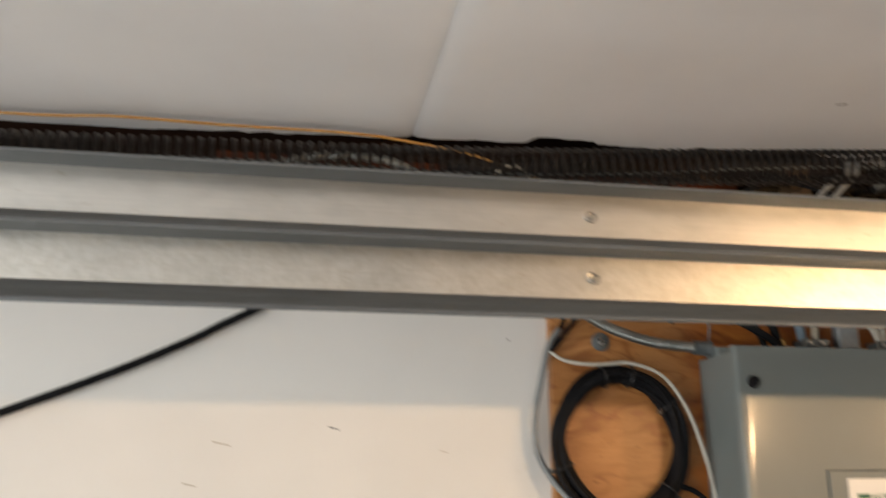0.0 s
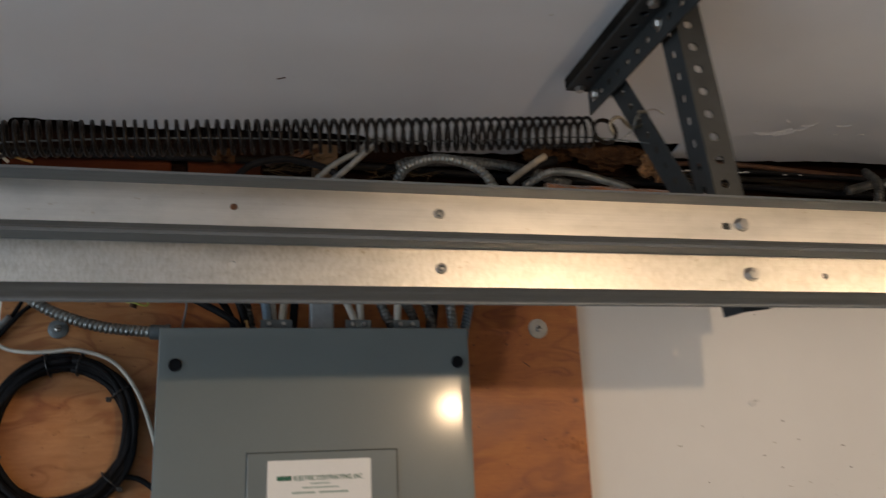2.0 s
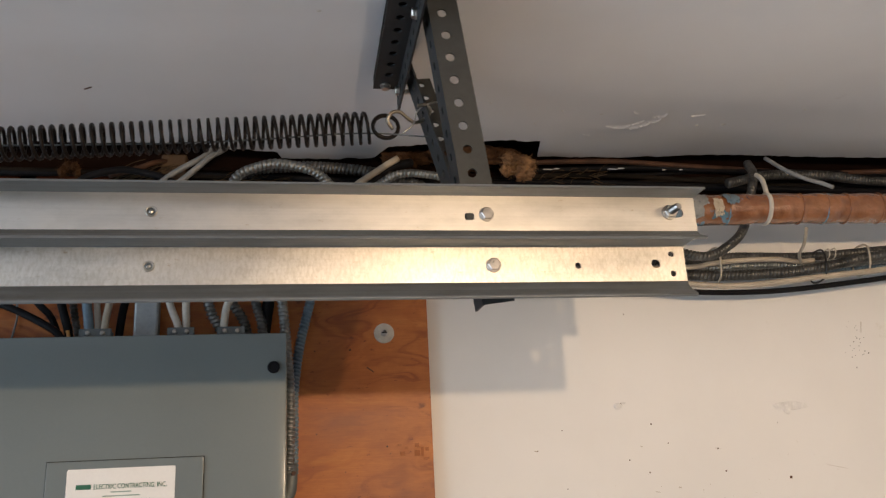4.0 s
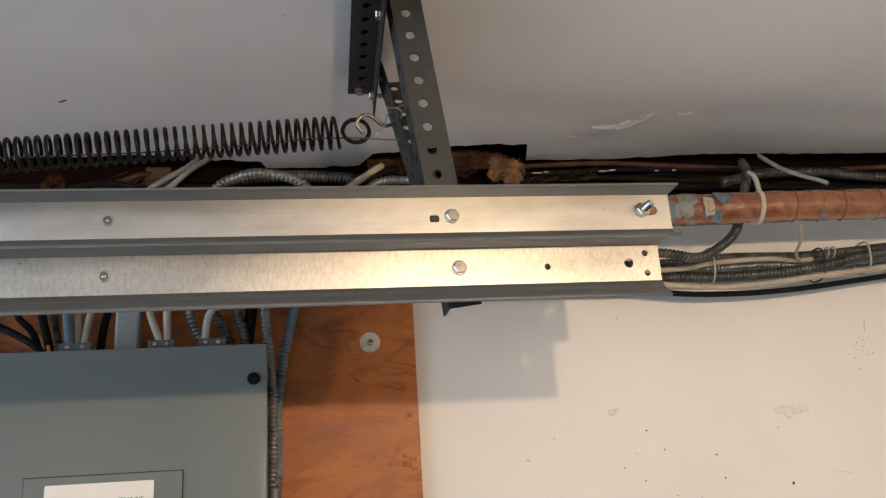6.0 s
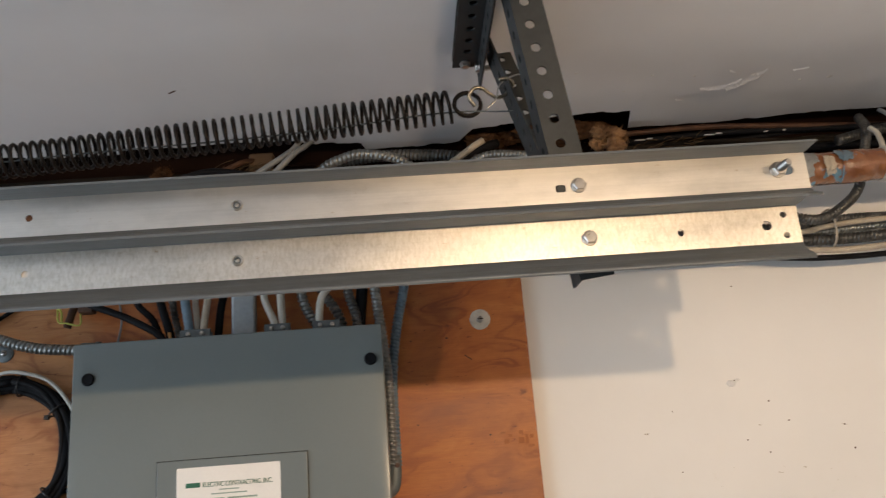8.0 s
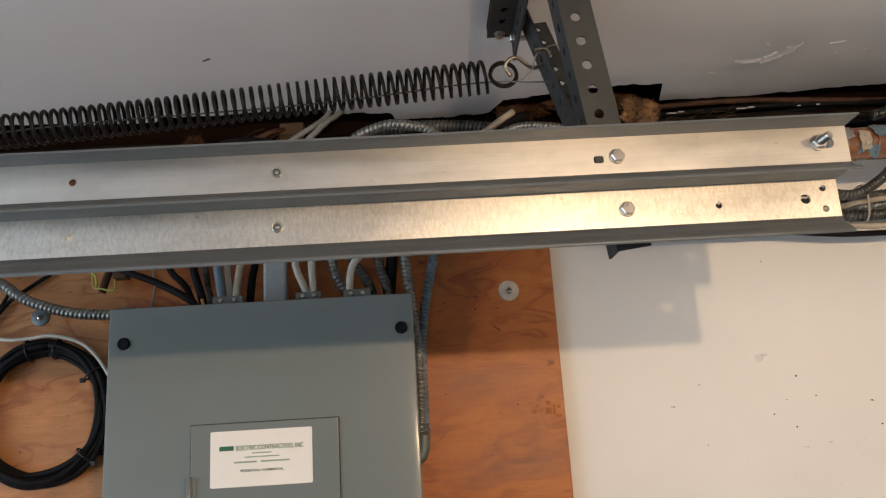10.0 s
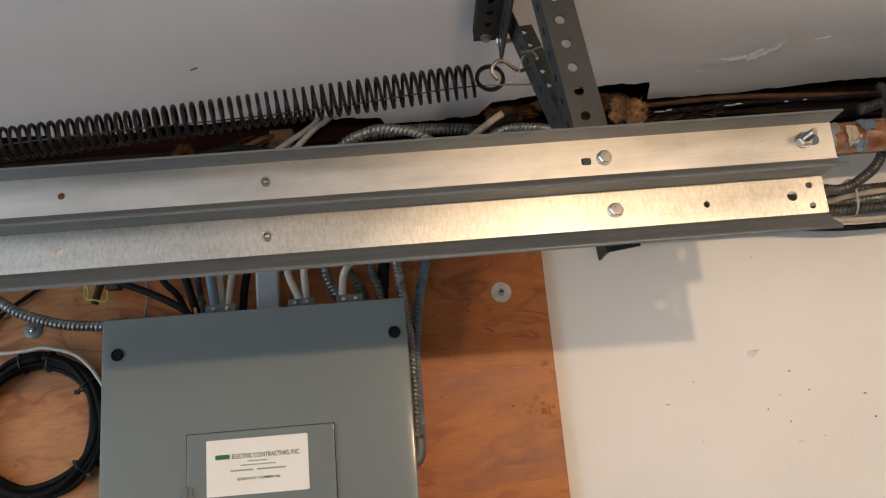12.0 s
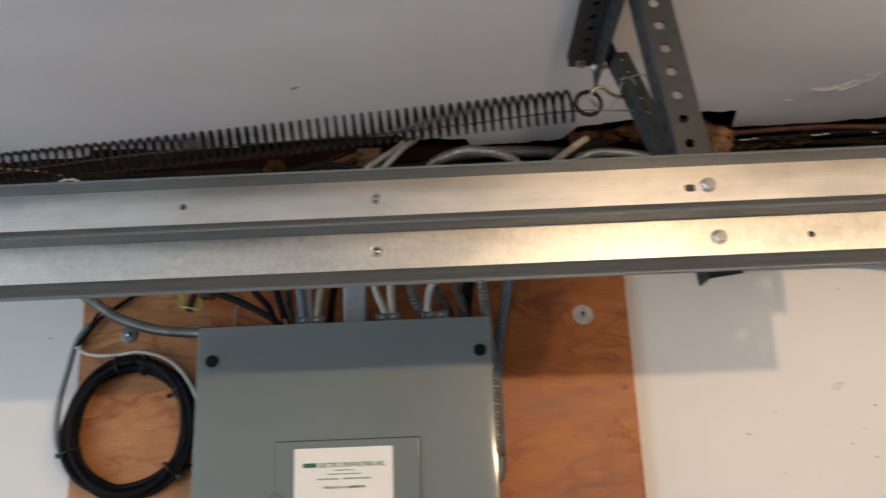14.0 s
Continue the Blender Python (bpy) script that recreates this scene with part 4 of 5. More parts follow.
cable([(0.697, 1.075, 1.972), (0.70, 1.08, 2.02), (0.706, 1.085, 2.06), (0.71, 1.1, 2.14)], 0.0055, "black", "black cable entering the panel")
cable([(0.777, 1.055, 1.972), (0.776, 1.056, 1.994), (0.765, 1.058, 2.022), (0.762, 1.06, 2.044), (0.765, 1.075, 2.12), (0.762, 1.09, 2.18)], 0.0048, "white", "white cable entering the panel")
cable([(0.7855, 1.06, 1.972), (0.7855, 1.06, 1.996), (0.784, 1.06, 2.042), (0.782, 1.075, 2.12), (0.782, 1.09, 2.18)], 0.0052, "white", "white cable entering the panel")
cable([(0.835, 1.056, 1.972), (0.835, 1.056, 1.998), (0.839, 1.057, 2.025), (0.853, 1.06, 2.043), (0.88, 1.07, 2.08), (0.92, 1.09, 2.14)], 0.0050, "white", "white cable bending into the panel")
armoured([(0.850, 1.09, 1.968), (0.822, 1.075, 2.004), (0.810, 1.07, 2.04), (0.80, 1.08, 2.12), (0.79, 1.10, 2.18)], 0.0068, "steel armoured cable entering the panel")
armoured([(0.868, 1.08, 1.968), (0.859, 1.075, 2.004), (0.837, 1.075, 2.043), (0.82, 1.09, 2.11)], 0.0068, "steel armoured cable entering the panel", "flex_dark")
armoured([(0.886, 1.07, 1.968), (0.883, 1.07, 2.0), (0.873, 1.072, 2.041), (0.868, 1.09, 2.13)], 0.0066, "steel armoured cable entering the panel", "flex_dark")
cable([(0.887, 1.08, 1.965), (0.887, 1.08, 1.991), (0.893, 1.08, 2.043), (0.9, 1.09, 2.13)], 0.0080, "black", "thick black cable entering the panel")
armoured([(0.920, 1.07, 1.800), (0.9215, 1.07, 1.84), (0.921, 1.07, 1.912), (0.915, 1.07, 1.985), (0.910, 1.07, 2.04), (0.906, 1.085, 2.12), (0.90, 1.11, 2.2)], 0.0070, "steel armoured cable beside the panel")
armoured([(0.926, 1.092, 1.80), (0.926, 1.092, 1.855), (0.927, 1.092, 1.914), (0.935, 1.092, 1.975), (0.951, 1.092, 2.045), (0.965, 1.1, 2.13), (0.97, 1.12, 2.2)], 0.0068, "blue-grey armoured cable beside the panel", "blue", 0.0052)
elbow = thing("cable_connector", (0.922, 1.075, 1.79), "rusty angle connector at the side of the panel", "cable connector")
part("body", tube([(0.922, 1.075, 1.812), (0.923, 1.075, 1.79), (0.919, 1.075, 1.772), (0.908, 1.075, 1.766)], 0.0088, 12, 0.004), "zinc_dull", elbow)
part("screw", turned([(0.003, 0), (0.003, 0.003)], (0.926, 1.067, 1.80), (0.3, -1, 0), 10), "rust", elbow)
# black wires at the left of the clamps
cable([(0.630, 1.06, 1.97), (0.625, 1.062, 1.989), (0.578, 1.07, 2.018), (0.534, 1.075, 2.038), (0.50, 1.085, 2.056), (0.46, 1.1, 2.08)], 0.0050, "black", "black cable bending down into the panel")
cable([(0.628, 1.08, 1.968), (0.611, 1.08, 2.013), (0.588, 1.08, 2.04), (0.57, 1.09, 2.09)], 0.0045, "black", "black cable bending down into the panel")
cable([(0.637, 1.07, 1.968), (0.636, 1.07, 1.991), (0.621, 1.072, 2.042), (0.61, 1.09, 2.1)], 0.0056, "black", "black cable bending down into the panel")
armoured([(0.648, 1.085, 1.968), (0.643, 1.085, 1.995), (0.634, 1.085, 2.042), (0.63, 1.1, 2.1)], 0.0050, "dark armoured cable entering the panel", "flex_dark")
cable([(0.640, 1.06, 1.968), (0.639, 1.06, 1.984), (0.637, 1.061, 1.992)], 0.0022, "orange", "short orange wire end at the panel")
cable([(0.555, 1.106, 1.99), (0.559, 1.108, 2.022), (0.555, 1.108, 2.049), (0.54, 1.108, 2.1)], 0.0014, "grey", "thin grey wire on the plywood")

# flexible conduit from the left with its box connector
armoured([(0.30, 1.098, 2.085), (0.335, 1.095, 2.050), (0.365, 1.088, 2.029), (0.393, 1.084, 2.010), (0.428, 1.082, 1.996), (0.46, 1.08, 1.987), (0.49, 1.079, 1.983), (0.525, 1.078, 1.980)], 0.0074, "ribbed steel conduit curving into the panel corner", "flex", 0.0062)
conn = thing("conduit_connector", (0.545, 1.075, 1.975), "steel conduit connector at the panel corner", "cable connector")
part("barrel", turned([(0.0092, 0), (0.0096, 0.004), (0.0096, 0.018), (0.0110, 0.019), (0.0110, 0.024)], (0.518, 1.078, 1.9805), (1, 0, -0.06), 18), "zinc_dull", conn)
part("boss", box(0.542, 0.585, 1.060, 1.092, 1.966, 1.980, 0.003, 3), "panel", conn)

# tag with a yellow clip
tag = thing("plug_end", (0.49, 1.09, 2.02), "rusty metal clip held by a yellow plastic loop", "clip")
part("shank", tube([(0.507, 1.085, 2.052), (0.500, 1.086, 2.034), (0.494, 1.087, 2.014)], 0.0055, 10, 0.004, 0.6), "rust", tag)
part("loop", tube([(0.480, 1.086, 2.044), (0.484, 1.082, 2.022), (0.495, 1.080, 2.019), (0.512, 1.083, 2.016), (0.511, 1.086, 2.035)], 0.0012, 6, 0.003), "lime", tag)
part("loop", tube([(0.466, 1.09, 2.052), (0.478, 1.086, 2.044), (0.486, 1.084, 2.036), (0.488, 1.083, 2.020)], 0.0016, 6, 0.003), "lime", tag)
part("block", box(0.510, 0.530, 1.078, 1.096, 2.032, 2.048, 0.002), "rust", tag)

# ---- coil of black cable on the board ----
coil = thing("cable_coil", (0.421, 1.098, 1.76), "coil of black cable tied with nylon ties, hung on the plywood", "cable coil")
random.seed(21)
for i in range(14):
    a0 = random.uniform(0, 6.28)
    rr, dy = 0.0840 + random.uniform(-0.0046, 0.0052), random.uniform(-0.009, 0.007)
    pts = []
    for k in range(30):
        a = a0 + 2 * math.pi * k / 29
        w = rr + 0.0035 * math.sin(2 * a + i) + 0.002 * math.sin(3 * a + 2.2 * i)
        pts.append((0.417 + w * math.cos(a), 1.098 + dy + 0.003 * math.sin(a * 2 + i * 1.7), 1.857 + w * 1.045 * math.sin(a)))
    part("loop", tube(pts, 0.0040, 7, 0.010), "black", coil)
for a in (35, 78, 104, 200, 318):
    c, s = math.cos(radians(a)), math.sin(radians(a))
    mid = Vector((0.417 + 0.083 * c, 1.097, 1.857 + 0.0865 * s))
    u = Vector((c, 0, s))
    part("cable_tie", ring(mid, u, (0, 1, 0), 0.0136, 0.0013, 1.0), "tie", coil)
    at = mid + u * 0.0165 * (1 if a != 35 else -1) + Vector((0, -0.004, 0))
    part("tie_head", box(at.x - 0.003, at.x + 0.003, at.y - 0.0035, at.y + 0.0035, at.z - 0.003, at.z + 0.003, 0.0006), "tie", coil)
cable([(0.487, 1.1, 1.803), (0.510, 1.1, 1.80), (0.532, 1.1, 1.785), (0.545, 1.1, 1.768), (0.552, 1.105, 1.74)], 0.0034, "black", "black cable tail running behind the panel")
cable([(0.366, 1.116, 2.045), (0.347, 1.112, 2.008), (0.333, 1.108, 1.98)], 0.0032, "black", "black cable down the edge of the plywood")
cable([(0.424, 1.105, 2.055), (0.385, 1.105, 2.030), (0.362, 1.105, 2.014), (0.34, 1.103, 1.985), (0.329, 1.105, 1.974)], 0.0030, "black", "black cable above the plywood edge")
cable([(0.345, 1.108, 2.006), (0.329, 1.108, 1.984), (0.319, 1.11, 1.944), (0.309, 1.112, 1.895), (0.310, 1.112, 1.848), (0.327, 1.107, 1.812), (0.350, 1.102, 1.785)], 0.0042, "grey", "grey cable bowed beside the plywood")
cable([(0.329, 1.105, 1.975), (0.345, 1.100, 1.963), (0.374, 1.092, 1.957), (0.404, 1.088, 1.9575), (0.432, 1.084, 1.9585), (0.474, 1.085, 1.944), (0.504, 1.088, 1.908), (0.524, 1.09, 1.859), (0.537, 1.092, 1.807), (0.541, 1.095, 1.763), (0.541, 1.098, 1.70), (0.541, 1.1, 1.6)], 0.0025, "white", "white cable draped over the coil")

# ---- wall on the far left ----
cable([(-0.9, 1.118, 1.70), (-0.6, 1.118, 1.785), (-0.337, 1.118, 1.888), (-0.216, 1.118, 1.938), (-0.135, 1.118, 1.976), (-0.095, 1.118, 1.998), (-0.033, 1.118, 2.033), (0.03, 1.12, 2.085), (0.08, 1.13, 2.17), (0.1, 1.17, 2.23)], 0.0052, "black", "black cable sweeping across the white wall")
cable([(-0.9, 1.12, 2.268), (-0.389, 1.121, 2.267), (-0.247, 1.108, 2.267), (-0.105, 1.112, 2.267), (0.065, 1.112, 2.267), (0.16, 1.130, 2.266), (0.235, 1.152, 2.264), (0.30, 1.158, 2.246), (0.34, 1.161, 2.235)], 0.0020, "orange", "thin orange wire stapled along the ceiling edge")
armoured([(-0.06, 1.128, 2.215), (0.0, 1.12, 2.231), (0.045, 1.12, 2.2365), (0.085, 1.12, 2.2365), (0.12, 1.12, 2.232), (0.155, 1.122, 2.216), (0.18, 1.128, 2.19)], 0.0064, "pale armoured cable in the open joint")
cable([(0.26, 1.125, 2.218), (0.272, 1.12, 2.232), (0.287, 1.118, 2.237), (0.302, 1.12, 2.234), (0.318, 1.13, 2.222)], 0.0022, "white", "short white wire end in the open joint")

# ---- in the open joint above the track ----
armoured([(0.838, 1.05, 2.19), (0.851, 1.05, 2.209), (0.871, 1.05, 2.219), (0.902, 1.05, 2.2265), (0.944, 1.052, 2.220), (0.970, 1.056, 2.206), (0.99, 1.065, 2.18)], 0.0072, "armoured cable looped in the open joint", "flex", 0.0066)
armoured([(0.85, 1.115, 2.236), (0.877, 1.112, 2.244), (0.942, 1.112, 2.248), (1.008, 1.112, 2.245), (1.06, 1.11, 2.236), (1.12, 1.105, 2.215)], 0.0085, "dark armoured cable in the open joint", "flex_dark", 0.0062)
# upper runs of the white cables, coloured grey for the shade in the joint
cable([(0.72, 1.085, 2.19), (0.752, 1.088, 2.222), (0.787, 1.09, 2.246), (0.802, 1.10, 2.262), (0.81, 1.12, 2.285)], 0.0042, "grey", "upper run of a white cable, greyed for shade in the open joint")
cable([(0.742, 1.085, 2.19), (0.774, 1.088, 2.22), (0.806, 1.09, 2.252), (0.817, 1.10, 2.264), (0.83, 1.12, 2.285)], 0.0044, "grey", "upper run of a white cable, greyed for shade in the open joint")
cable([(0.62, 1.09, 2.20), (0.638, 1.09, 2.218), (0.679, 1.09, 2.2295), (0.715, 1.09, 2.226), (0.751, 1.09, 2.215), (0.78, 1.09, 2.19)], 0.0052, "black", "black cable looped in the open joint")
cable([(0.66, 1.12, 2.232), (0.70, 1.125, 2.247), (0.72, 1.13, 2.258), (0.74, 1.15, 2.27)], 0.0042, "rust", "old brown cable in the open joint")
single("wood_block", box(0.729, 0.766, 1.142, 1.172, 2.20, 2.278, 0.003), "pale_wood", "short raw wood block in the open joint", "block")
cable([(1.018, 1.092, 2.212), (1.036, 1.095, 2.226), (1.052, 1.0975, 2.238), (1.068, 1.100, 2.250), (1.082, 1.103, 2.260)], 0.0052, "tan", "split pale cable in the open joint")
cable([(1.026, 1.100, 2.212), (1.050, 1.104, 2.232), (1.076, 1.108, 2.249), (1.105, 1.122, 2.262)], 0.0072, "black", "black cable in the open joint")
armoured([(1.04, 1.09, 2.205), (1.081, 1.08, 2.225), (1.128, 1.08, 2.2245), (1.165, 1.08, 2.216), (1.203, 1.08, 2.205), (1.24, 1.085, 2.185)], 0.0062, "bright armoured cable in the open joint")
random.seed(5)
for i in range(9):
    z, y = 2.236 + 0.008 * (i % 5), 1.146 + 0.006 * (i % 4)
    x0 = 1.22 + random.uniform(0, 0.1) if i > 2 else 0.2
    pts = [(x0 + k * (2.9 - x0) / 9, y + random.uniform(-0.006, 0.006), z + random.uniform(-0.006, 0.006) + (0.006 if k % 3 else 0)) for k in range(10)]
    cable(pts, random.uniform(0.0035, 0.0058), ("black", "gap", "dark_wood", "black", "rust")[i % 5], "dusty old cable lying in the open joint", step=0.03)
armoured([(1.62, 1.10, 2.225), (1.70, 1.115, 2.246), (1.80, 1.12, 2.250), (1.92, 1.12, 2.240), (2.2, 1.12, 2.235)], 0.0080, "sooty armoured cable in the open joint", "flex_dark")


def tuft(name, centre, size, count, seed, label, material="wool_dark"):
    """A clump of insulation: a lumpy core and many short fibres."""
    random.seed(seed)
    bm = bmesh.new()
    seats = []
    for k in range(7):
        mid = Vector(centre) + Vector((random.uniform(-1.3, 1.3) * size[0], random.uniform(-0.5, 0.9) * size[1], random.uniform(-0.8, 0.7) * size[2]))
        seats.append(mid)
        f = random.uniform(0.35, 0.75)
        made = bmesh.ops.create_icosphere(bm, subdivisions=3, radius=1)
        for v in made["verts"]:
            d = f * (1 + 0.5 * noise.noise(v.co * 2.3 + Vector((seed + k, 0, 0))) + 0.35 * noise.noise(v.co * 6 + Vector((0, seed + k, 0))))
            v.co = Vector((v.co.x * size[0] * d, v.co.y * size[1] * d, v.co.z * size[2] * d)) + mid
    core = bpy.data.meshes.new("mesh")
    bm.to_mesh(core)
    bm.free()
    verts, faces = [], []
    for i in range(count):
        d = Vector((random.gauss(0, 1), random.gauss(0, 1), random.gauss(0, 1))).normalized()
        p = seats[i % 7] + 0.55 * Vector((d.x * size[0], d.y * size[1], d.z * size[2])) * random.uniform(0.7, 1.1)
        e = (d + Vector((random.gauss(0.3, 1.2), random.gauss(0, 1.2), random.gauss(-0.4, 1.2)))).normalized() * random.uniform(0.003, 0.011)
        w = d.orthogonal().normalized() * 0.00028
        k = Vector((random.gauss(0, 1), random.gauss(0, 1), random.gauss(0, 1))) * 0.002
        s = len(verts)
        verts += [p - w, p + w, p + e * 0.5 + k + w, p + e * 0.5 + k - w, p + e]
        faces += [(s, s + 1, s + 2, s + 3), (s + 3, s + 2, s + 4)]
    t = thing(name, centre, label, "insulation", kind="stuff")
    part("clump", core, material, t)
    part("fibres", blob(verts, faces), material, t)


tuft("insulation_tuft", (1.274, 1.112, 2.254), (0.022, 0.014, 0.018), 1500, 3, "brown fibre insulation bulging from the ceiling hole", "wool")
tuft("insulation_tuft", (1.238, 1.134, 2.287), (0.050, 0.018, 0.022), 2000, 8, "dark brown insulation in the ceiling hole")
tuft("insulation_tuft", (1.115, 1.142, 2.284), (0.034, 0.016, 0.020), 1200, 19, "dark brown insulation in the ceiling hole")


def straws(x0, x1, y, z, count, seed):
    """Loose dry fibres and strands lying in the joint."""
    random.seed(seed)
    out = []
    for i in range(count):
        a = Vector((random.uniform(x0, x1), y + random.uniform(-0.012, 0.012), z + random.uniform(-0.014, 0.008)))
        d = Vector((random.uniform(0.012, 0.035), random.uniform(-0.006, 0.006), random.gauss(0.006, 0.007)))
        k = Vector((0, random.uniform(-0.003, 0.003), random.uniform(-0.002, 0.006)))
        out.append(tube([a, a + d * 0.5 + k, a + d], random.uniform(0.0003, 0.0008), 4, 0.008))
    return join(*out)


single("loose_straw", straws(0.655, 0.735, 1.125, 2.236, 46, 41), "straw", "dry tan strands lying in the open joint", "debris", kind="stuff")
single("loose_straw", straws(0.80, 0.90, 1.125, 2.230, 26, 43), "straw", "dry tan strands lying in the open joint", "debris", kind="stuff")
single("loose_straw", straws(1.30, 1.42, 1.128, 2.246, 26, 47), "straw", "dry tan strands lying in the open joint", "debris", kind="stuff")
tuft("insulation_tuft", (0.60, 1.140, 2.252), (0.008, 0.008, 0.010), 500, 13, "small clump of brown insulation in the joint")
for x0, w in ((1.33, 0.03), (1.345, 0.016), (1.44, 0.03), (1.455, 0.02), (1.53, 0.012), (1.56, 0.010)):
    single("plaster_crumb", dab(x0, 2.2615 + 0.002 * math.sin(x0 * 70), w * 0.3, 0.0009, 1.136, x0), "chip", "small crumb of white plaster on the cut edge", "crumb")

# ---- pipe and cables past the end of the track ----
PIPE = [(1.02, 0.955, 2.136), (1.3, 0.972, 2.138), (1.48, 0.99, 2.1385), (1.6, 0.99, 2.1415), (1.78, 0.99, 2.144), (2.1, 0.99, 2.147), (3.3, 0.99, 2.16)]
pipe = thing("wrapped_pipe", (1.8, 0.99, 2.12), "copper pipe wrapped in shiny brown tape with blue and white scraps", "pipe")
part("pipe", sweep(spline(PIPE, 0.006), lambda s: 0.0225 + 0.0009 * noise.noise((s * 20, 1, 1)) + 0.0006 * math.sin(s * 95), 28), "pipe", pipe)
for i, (x, w, mtl) in enumerate(((1.608, 0.0032, "white"), (1.70, 0.0016, "pipe"), (1.735, 0.002, "pipe"), (1.66, 0.0016, "pipe"), (1.545, 0.0016, "pipe"), (1.79, 0.002, "pipe"))):
    part("tape_edge" if i else "cable_tie", ring((x, 0.99, 2.1415 + (x - 1.6) * 0.014), (0.12, 1, 0), (0.1, 0, 1), 0.0228 if i else 0.0215, 0.0012 if i else 0.0036), mtl, pipe)
armoured([(1.34, 1.03, 2.088), (1.459, 1.02, 2.086), (1.519, 1.02, 2.078), (1.559, 1.025, 2.095), (1.59, 1.03, 2.121), (1.609, 1.035, 2.162), (1.635, 1.05, 2.218), (1.66, 1.1, 2.26)], 0.0070, "sooty armoured cable bending up behind the pipe", "flex_dark")
cable([(1.648, 1.03, 2.240), (1.660, 1.00, 2.207), (1.680, 0.982, 2.186), (1.696, 0.972, 2.176), (1.704, 0.962, 2.166)], 0.0032, "grey", "pale cable dropping in front of the pipe")
cable([(1.618, 1.015, 2.206), (1.620, 1.006, 2.196), (1.617, 0.996, 2.180), (1.613, 0.988, 2.164)], 0.0036, "white", "white tie tail standing on the pipe")
cable([(1.676, 1.00, 2.117), (1.681, 1.02, 2.098), (1.690, 1.05, 2.090), (1.708, 1.074, 2.083)], 0.0024, "tan", "thin pale wire hanging below the pipe")
armoured([(1.2, 1.095, 2.088), (1.496, 1.095, 2.092), (1.603, 1.095, 2.099), (1.725, 1.095, 2.099), (1.836, 1.095, 2.107), (2.1, 1.095, 2.13), (2.5, 1.1, 2.16)], 0.0072, "grey armoured cable in a tied bundle", "flex_dark")
armoured([(1.2, 1.085, 2.075), (1.496, 1.085, 2.077), (1.60, 1.085, 2.081), (1.66, 1.085, 2.083), (1.741, 1.085, 2.082), (1.84, 1.087, 2.09), (2.1, 1.09, 2.115), (2.5, 1.1, 2.14)], 0.0070, "grey armoured cable in a tied bundle")
armoured([(1.2, 1.076, 2.060), (1.496, 1.076, 2.0645), (1.566, 1.076, 2.0635), (1.678, 1.076, 2.068), (1.763, 1.076, 2.080), (1.834, 1.078, 2.094), (2.1, 1.08, 2.13), (2.5, 1.1, 2.16)], 0.0080, "grey armoured cable in a tied bundle", "flex_dark", 0.0064)
armoured([(1.40, 1.110, 2.075), (1.55, 1.110, 2.083), (1.66, 1.110, 2.087), (1.80, 1.112, 2.084), (2.1, 1.112, 2.10)], 0.0062, "blue-painted armoured cable in a tied bundle", "blue")
cable([(1.2, 1.064, 2.066), (1.489, 1.064, 2.073), (1.55, 1.066, 2.080), (1.596, 1.068, 2.0855), (1.66, 1.07, 2.088), (1.70, 1.074, 2.0855), (1.733, 1.08, 2.089)], 0.0040, "tan", "flat cream cable tied to the bundle", flat=1.0)
cable([(1.2, 1.066, 2.056), (1.44, 1.066, 2.055), (1.497, 1.066, 2.050), (1.573, 1.066, 2.045), (1.653, 1.066, 2.050), (1.743, 1.068, 2.0605), (1.821, 1.07, 2.068), (2.1, 1.08, 2.10), (2.5, 1.1, 2.13)], 0.0046, "tan", "cream cable tied to the bundle")
cable([(1.2, 1.09, 2.052), (1.44, 1.09, 2.050), (1.47, 1.09, 2.0475), (1.554, 1.088, 2.0405), (1.673, 1.088, 2.0425), (1.824, 1.088, 2.0575), (2.1, 1.09, 2.09), (2.5, 1.1, 2.12)], 0.0042, "black", "thin black cable below the bundle")
for x, yc, ry, c, h, mtl in ((1.562, 1.084, 0.028, 2.079, 0.029, "tan"), (1.741, 1.085, 0.024, 2.080, 0.025, "tie"), (1.82, 1.085, 0.022, 2.090, 0.024, "tan"), (1.768, 1.095, 0.0086, 2.1025, 0.0086, "white"), (1.779, 1.095, 0.0086, 2.1035, 0.0086, "white")):
    w = 0.003 if mtl != "white" else 0.002
    pts = [(x + 0.002 * math.sin(a), yc + ry * math.copysign(abs(math.cos(a)) ** 0.6, math.cos(a)), c + h * math.copysign(abs(math.sin(a)) ** 0.8, math.sin(a))) for a in np.linspace(0, 2 * math.pi, 24)]
    single("cable_tie", sweep([Vector(p) for p in pts], w / 2, 6), mtl, "nylon tie round the cable bundle", "cable tie", group="ties on the bundle")

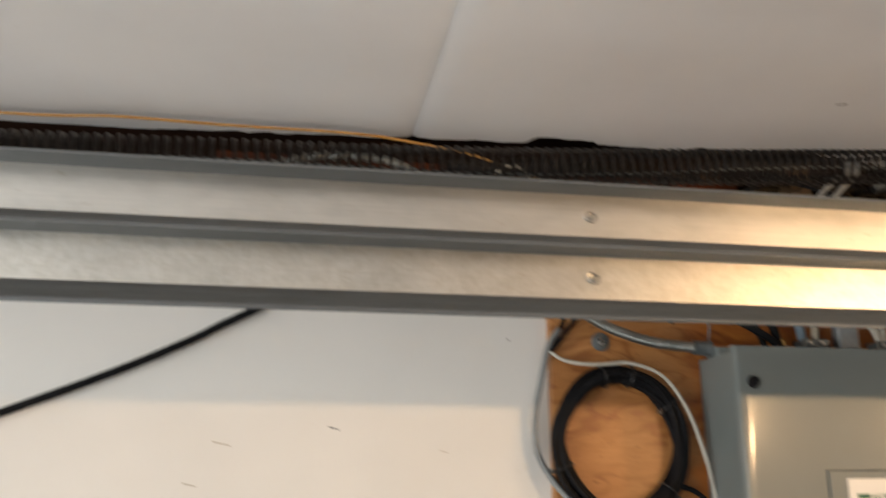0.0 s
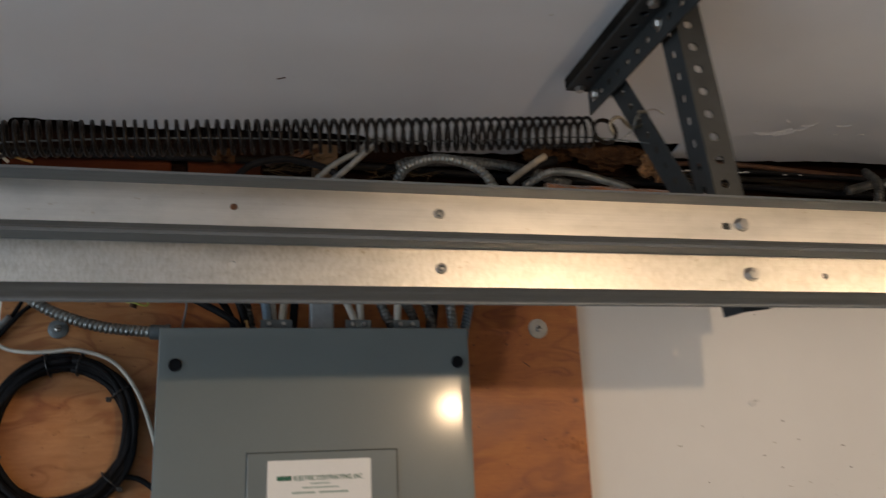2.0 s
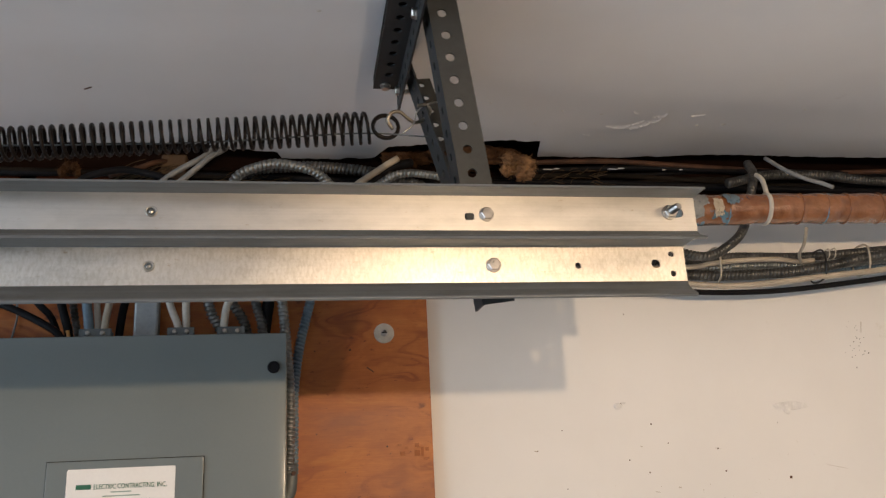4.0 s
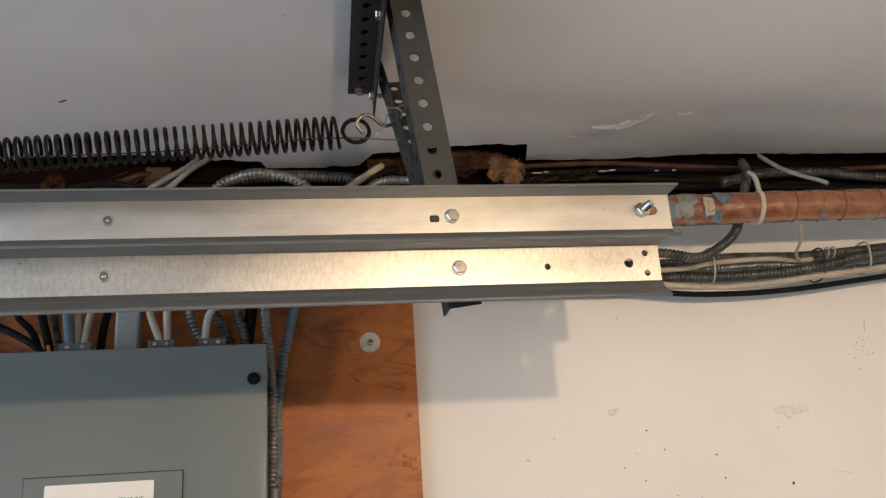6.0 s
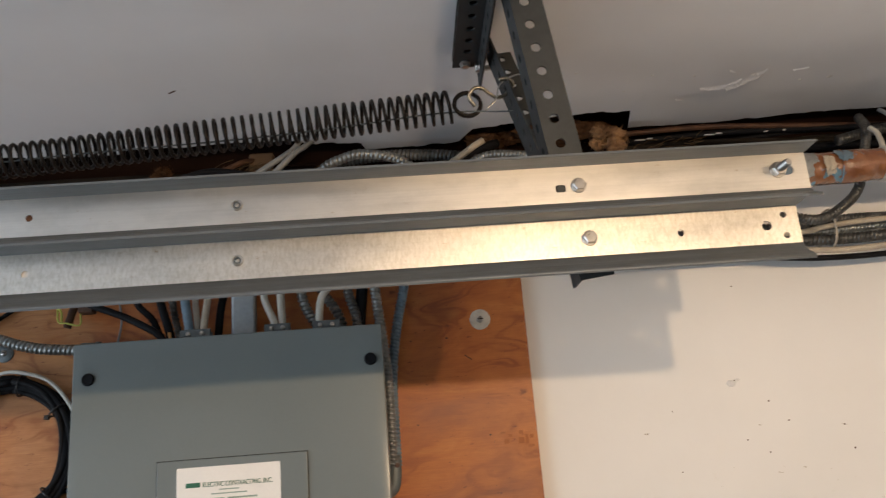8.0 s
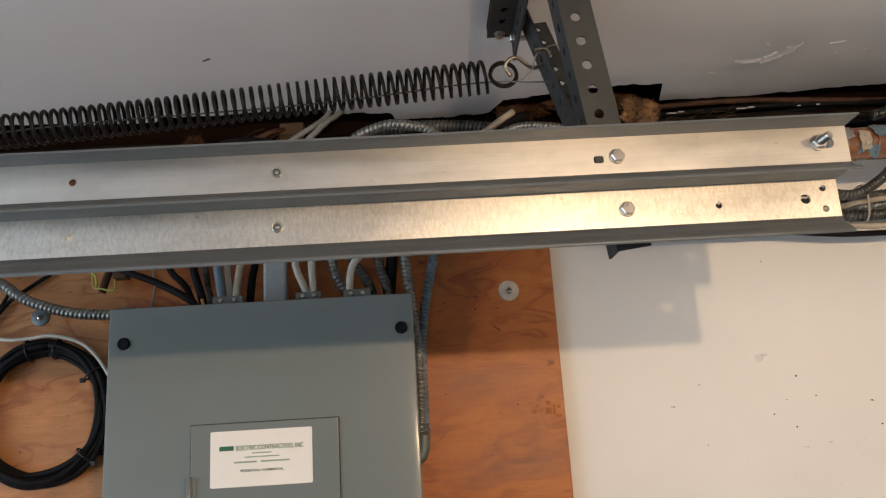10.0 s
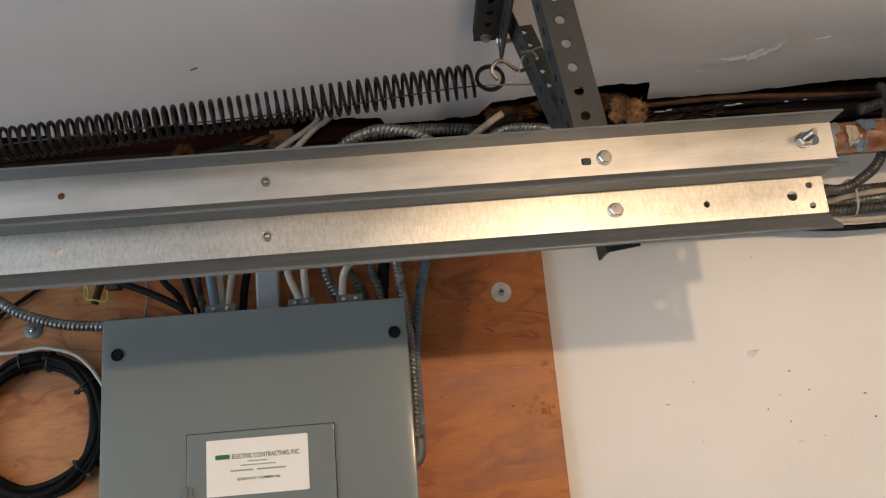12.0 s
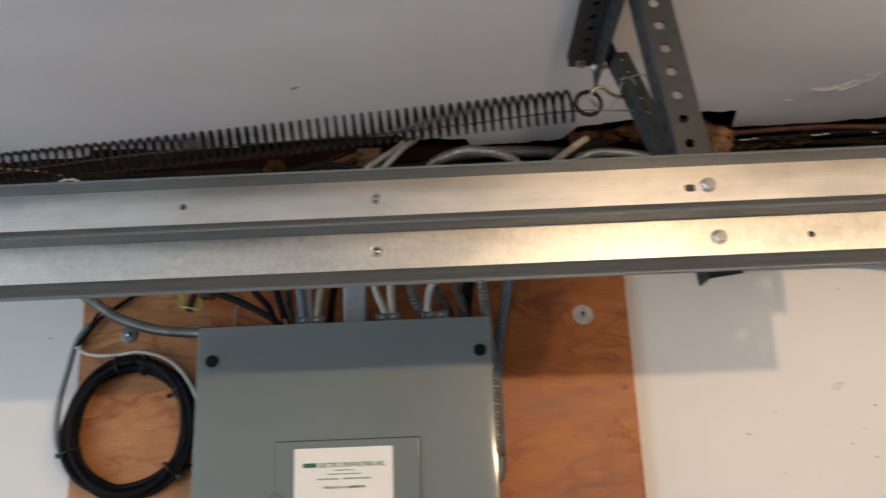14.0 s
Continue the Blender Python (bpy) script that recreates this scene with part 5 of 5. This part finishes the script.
def pipe_scrap(x0, x1, a0, a1, seed):
    """A torn scrap stuck on the round of the pipe."""
    verts, nx, na = [], 12, 8
    for i in range(nx + 1):
        for k in range(na + 1):
            u, v = i / nx, k / na
            x = x0 + (x1 - x0) * u + 0.004 * noise.noise((v * 5, seed, u * 2))
            a = radians(a0 + (a1 - a0) * v + 16 * noise.noise((u * 6, seed + 3, v)))
            z = 2.1385 + (x - 1.48) * 0.025 if x < 1.6 else 2.1415
            r = 0.0236 + 0.0006 * noise.noise((u * 9, v * 9, seed))
            verts.append((x, 0.9895 - r * math.cos(a), z + r * math.sin(a)))
    faces = [(i * (na + 1) + k, i * (na + 1) + k + 1, (i + 1) * (na + 1) + k + 1, (i + 1) * (na + 1) + k) for i in range(nx) for k in range(na)]
    return blob(verts, faces, True)


for x0, x1, a0, a1, mtl in ((1.455, 1.474, -60, 10, "blue"), (1.478, 1.508, 0, 50, "grey"), (1.472, 1.500, -45, 5, "grey"), (1.516, 1.530, -40, 25, "tan"), (1.536, 1.556, 5, 55, "blue"), (1.80, 1.83, -70, -35, "blue")):
    part("tape_scrap", pipe_scrap(x0, x1, a0, a1, x0 * 10), mtl, pipe, "torn blue or white tape scrap")

# ---- the bulbs behind the walk ----
def pendant(at, low):
    """A hanging bulb under an added cover; low is how far the cover comes down over the bulb."""
    x, y, z = at
    lamp = thing("pendant_bulb", (x, y, CEIL), "unseen hanging bulb under an added shade that blocks upward light", "lamp", group="hanging bulbs")
    part("rose", turned([(0.05, 0), (0.05, 0.01), (0.02, 0.022)], (x, y, CEIL), (0, 0, -1), 24), "porcelain", lamp)
    part("cord", tube([(x, y, CEIL - 0.02), (x, y, CEIL - 0.1), (x, y, z + 0.11)], 0.0035, 8, 0.03), "black", lamp)
    part("holder", turned([(0.008, 0), (0.02, 0.01), (0.022, 0.06), (0.018, 0.065)], (x, y, z + 0.115), (0, 0, -1), 20), "porcelain", lamp)
    # unseen dome, added to keep the bulb's light off the ceiling
    dome = [(0.024, 0.062), (0.05, 0.058), (0.082, 0.046), (0.100, 0.030), (0.101, 0.029), (0.102, 0.0305), (0.084, 0.0485), (0.051, 0.0605), (0.024, 0.0645)]
    part("shade", turned([(r, h - low) for r, h in dome], at, (0, 0, 1), 32), "zinc_dull", lamp)


pendant(LAMP, 0.0)
# set lower, to darken the ceiling on the right
pendant(LAMP_2, 0.018)
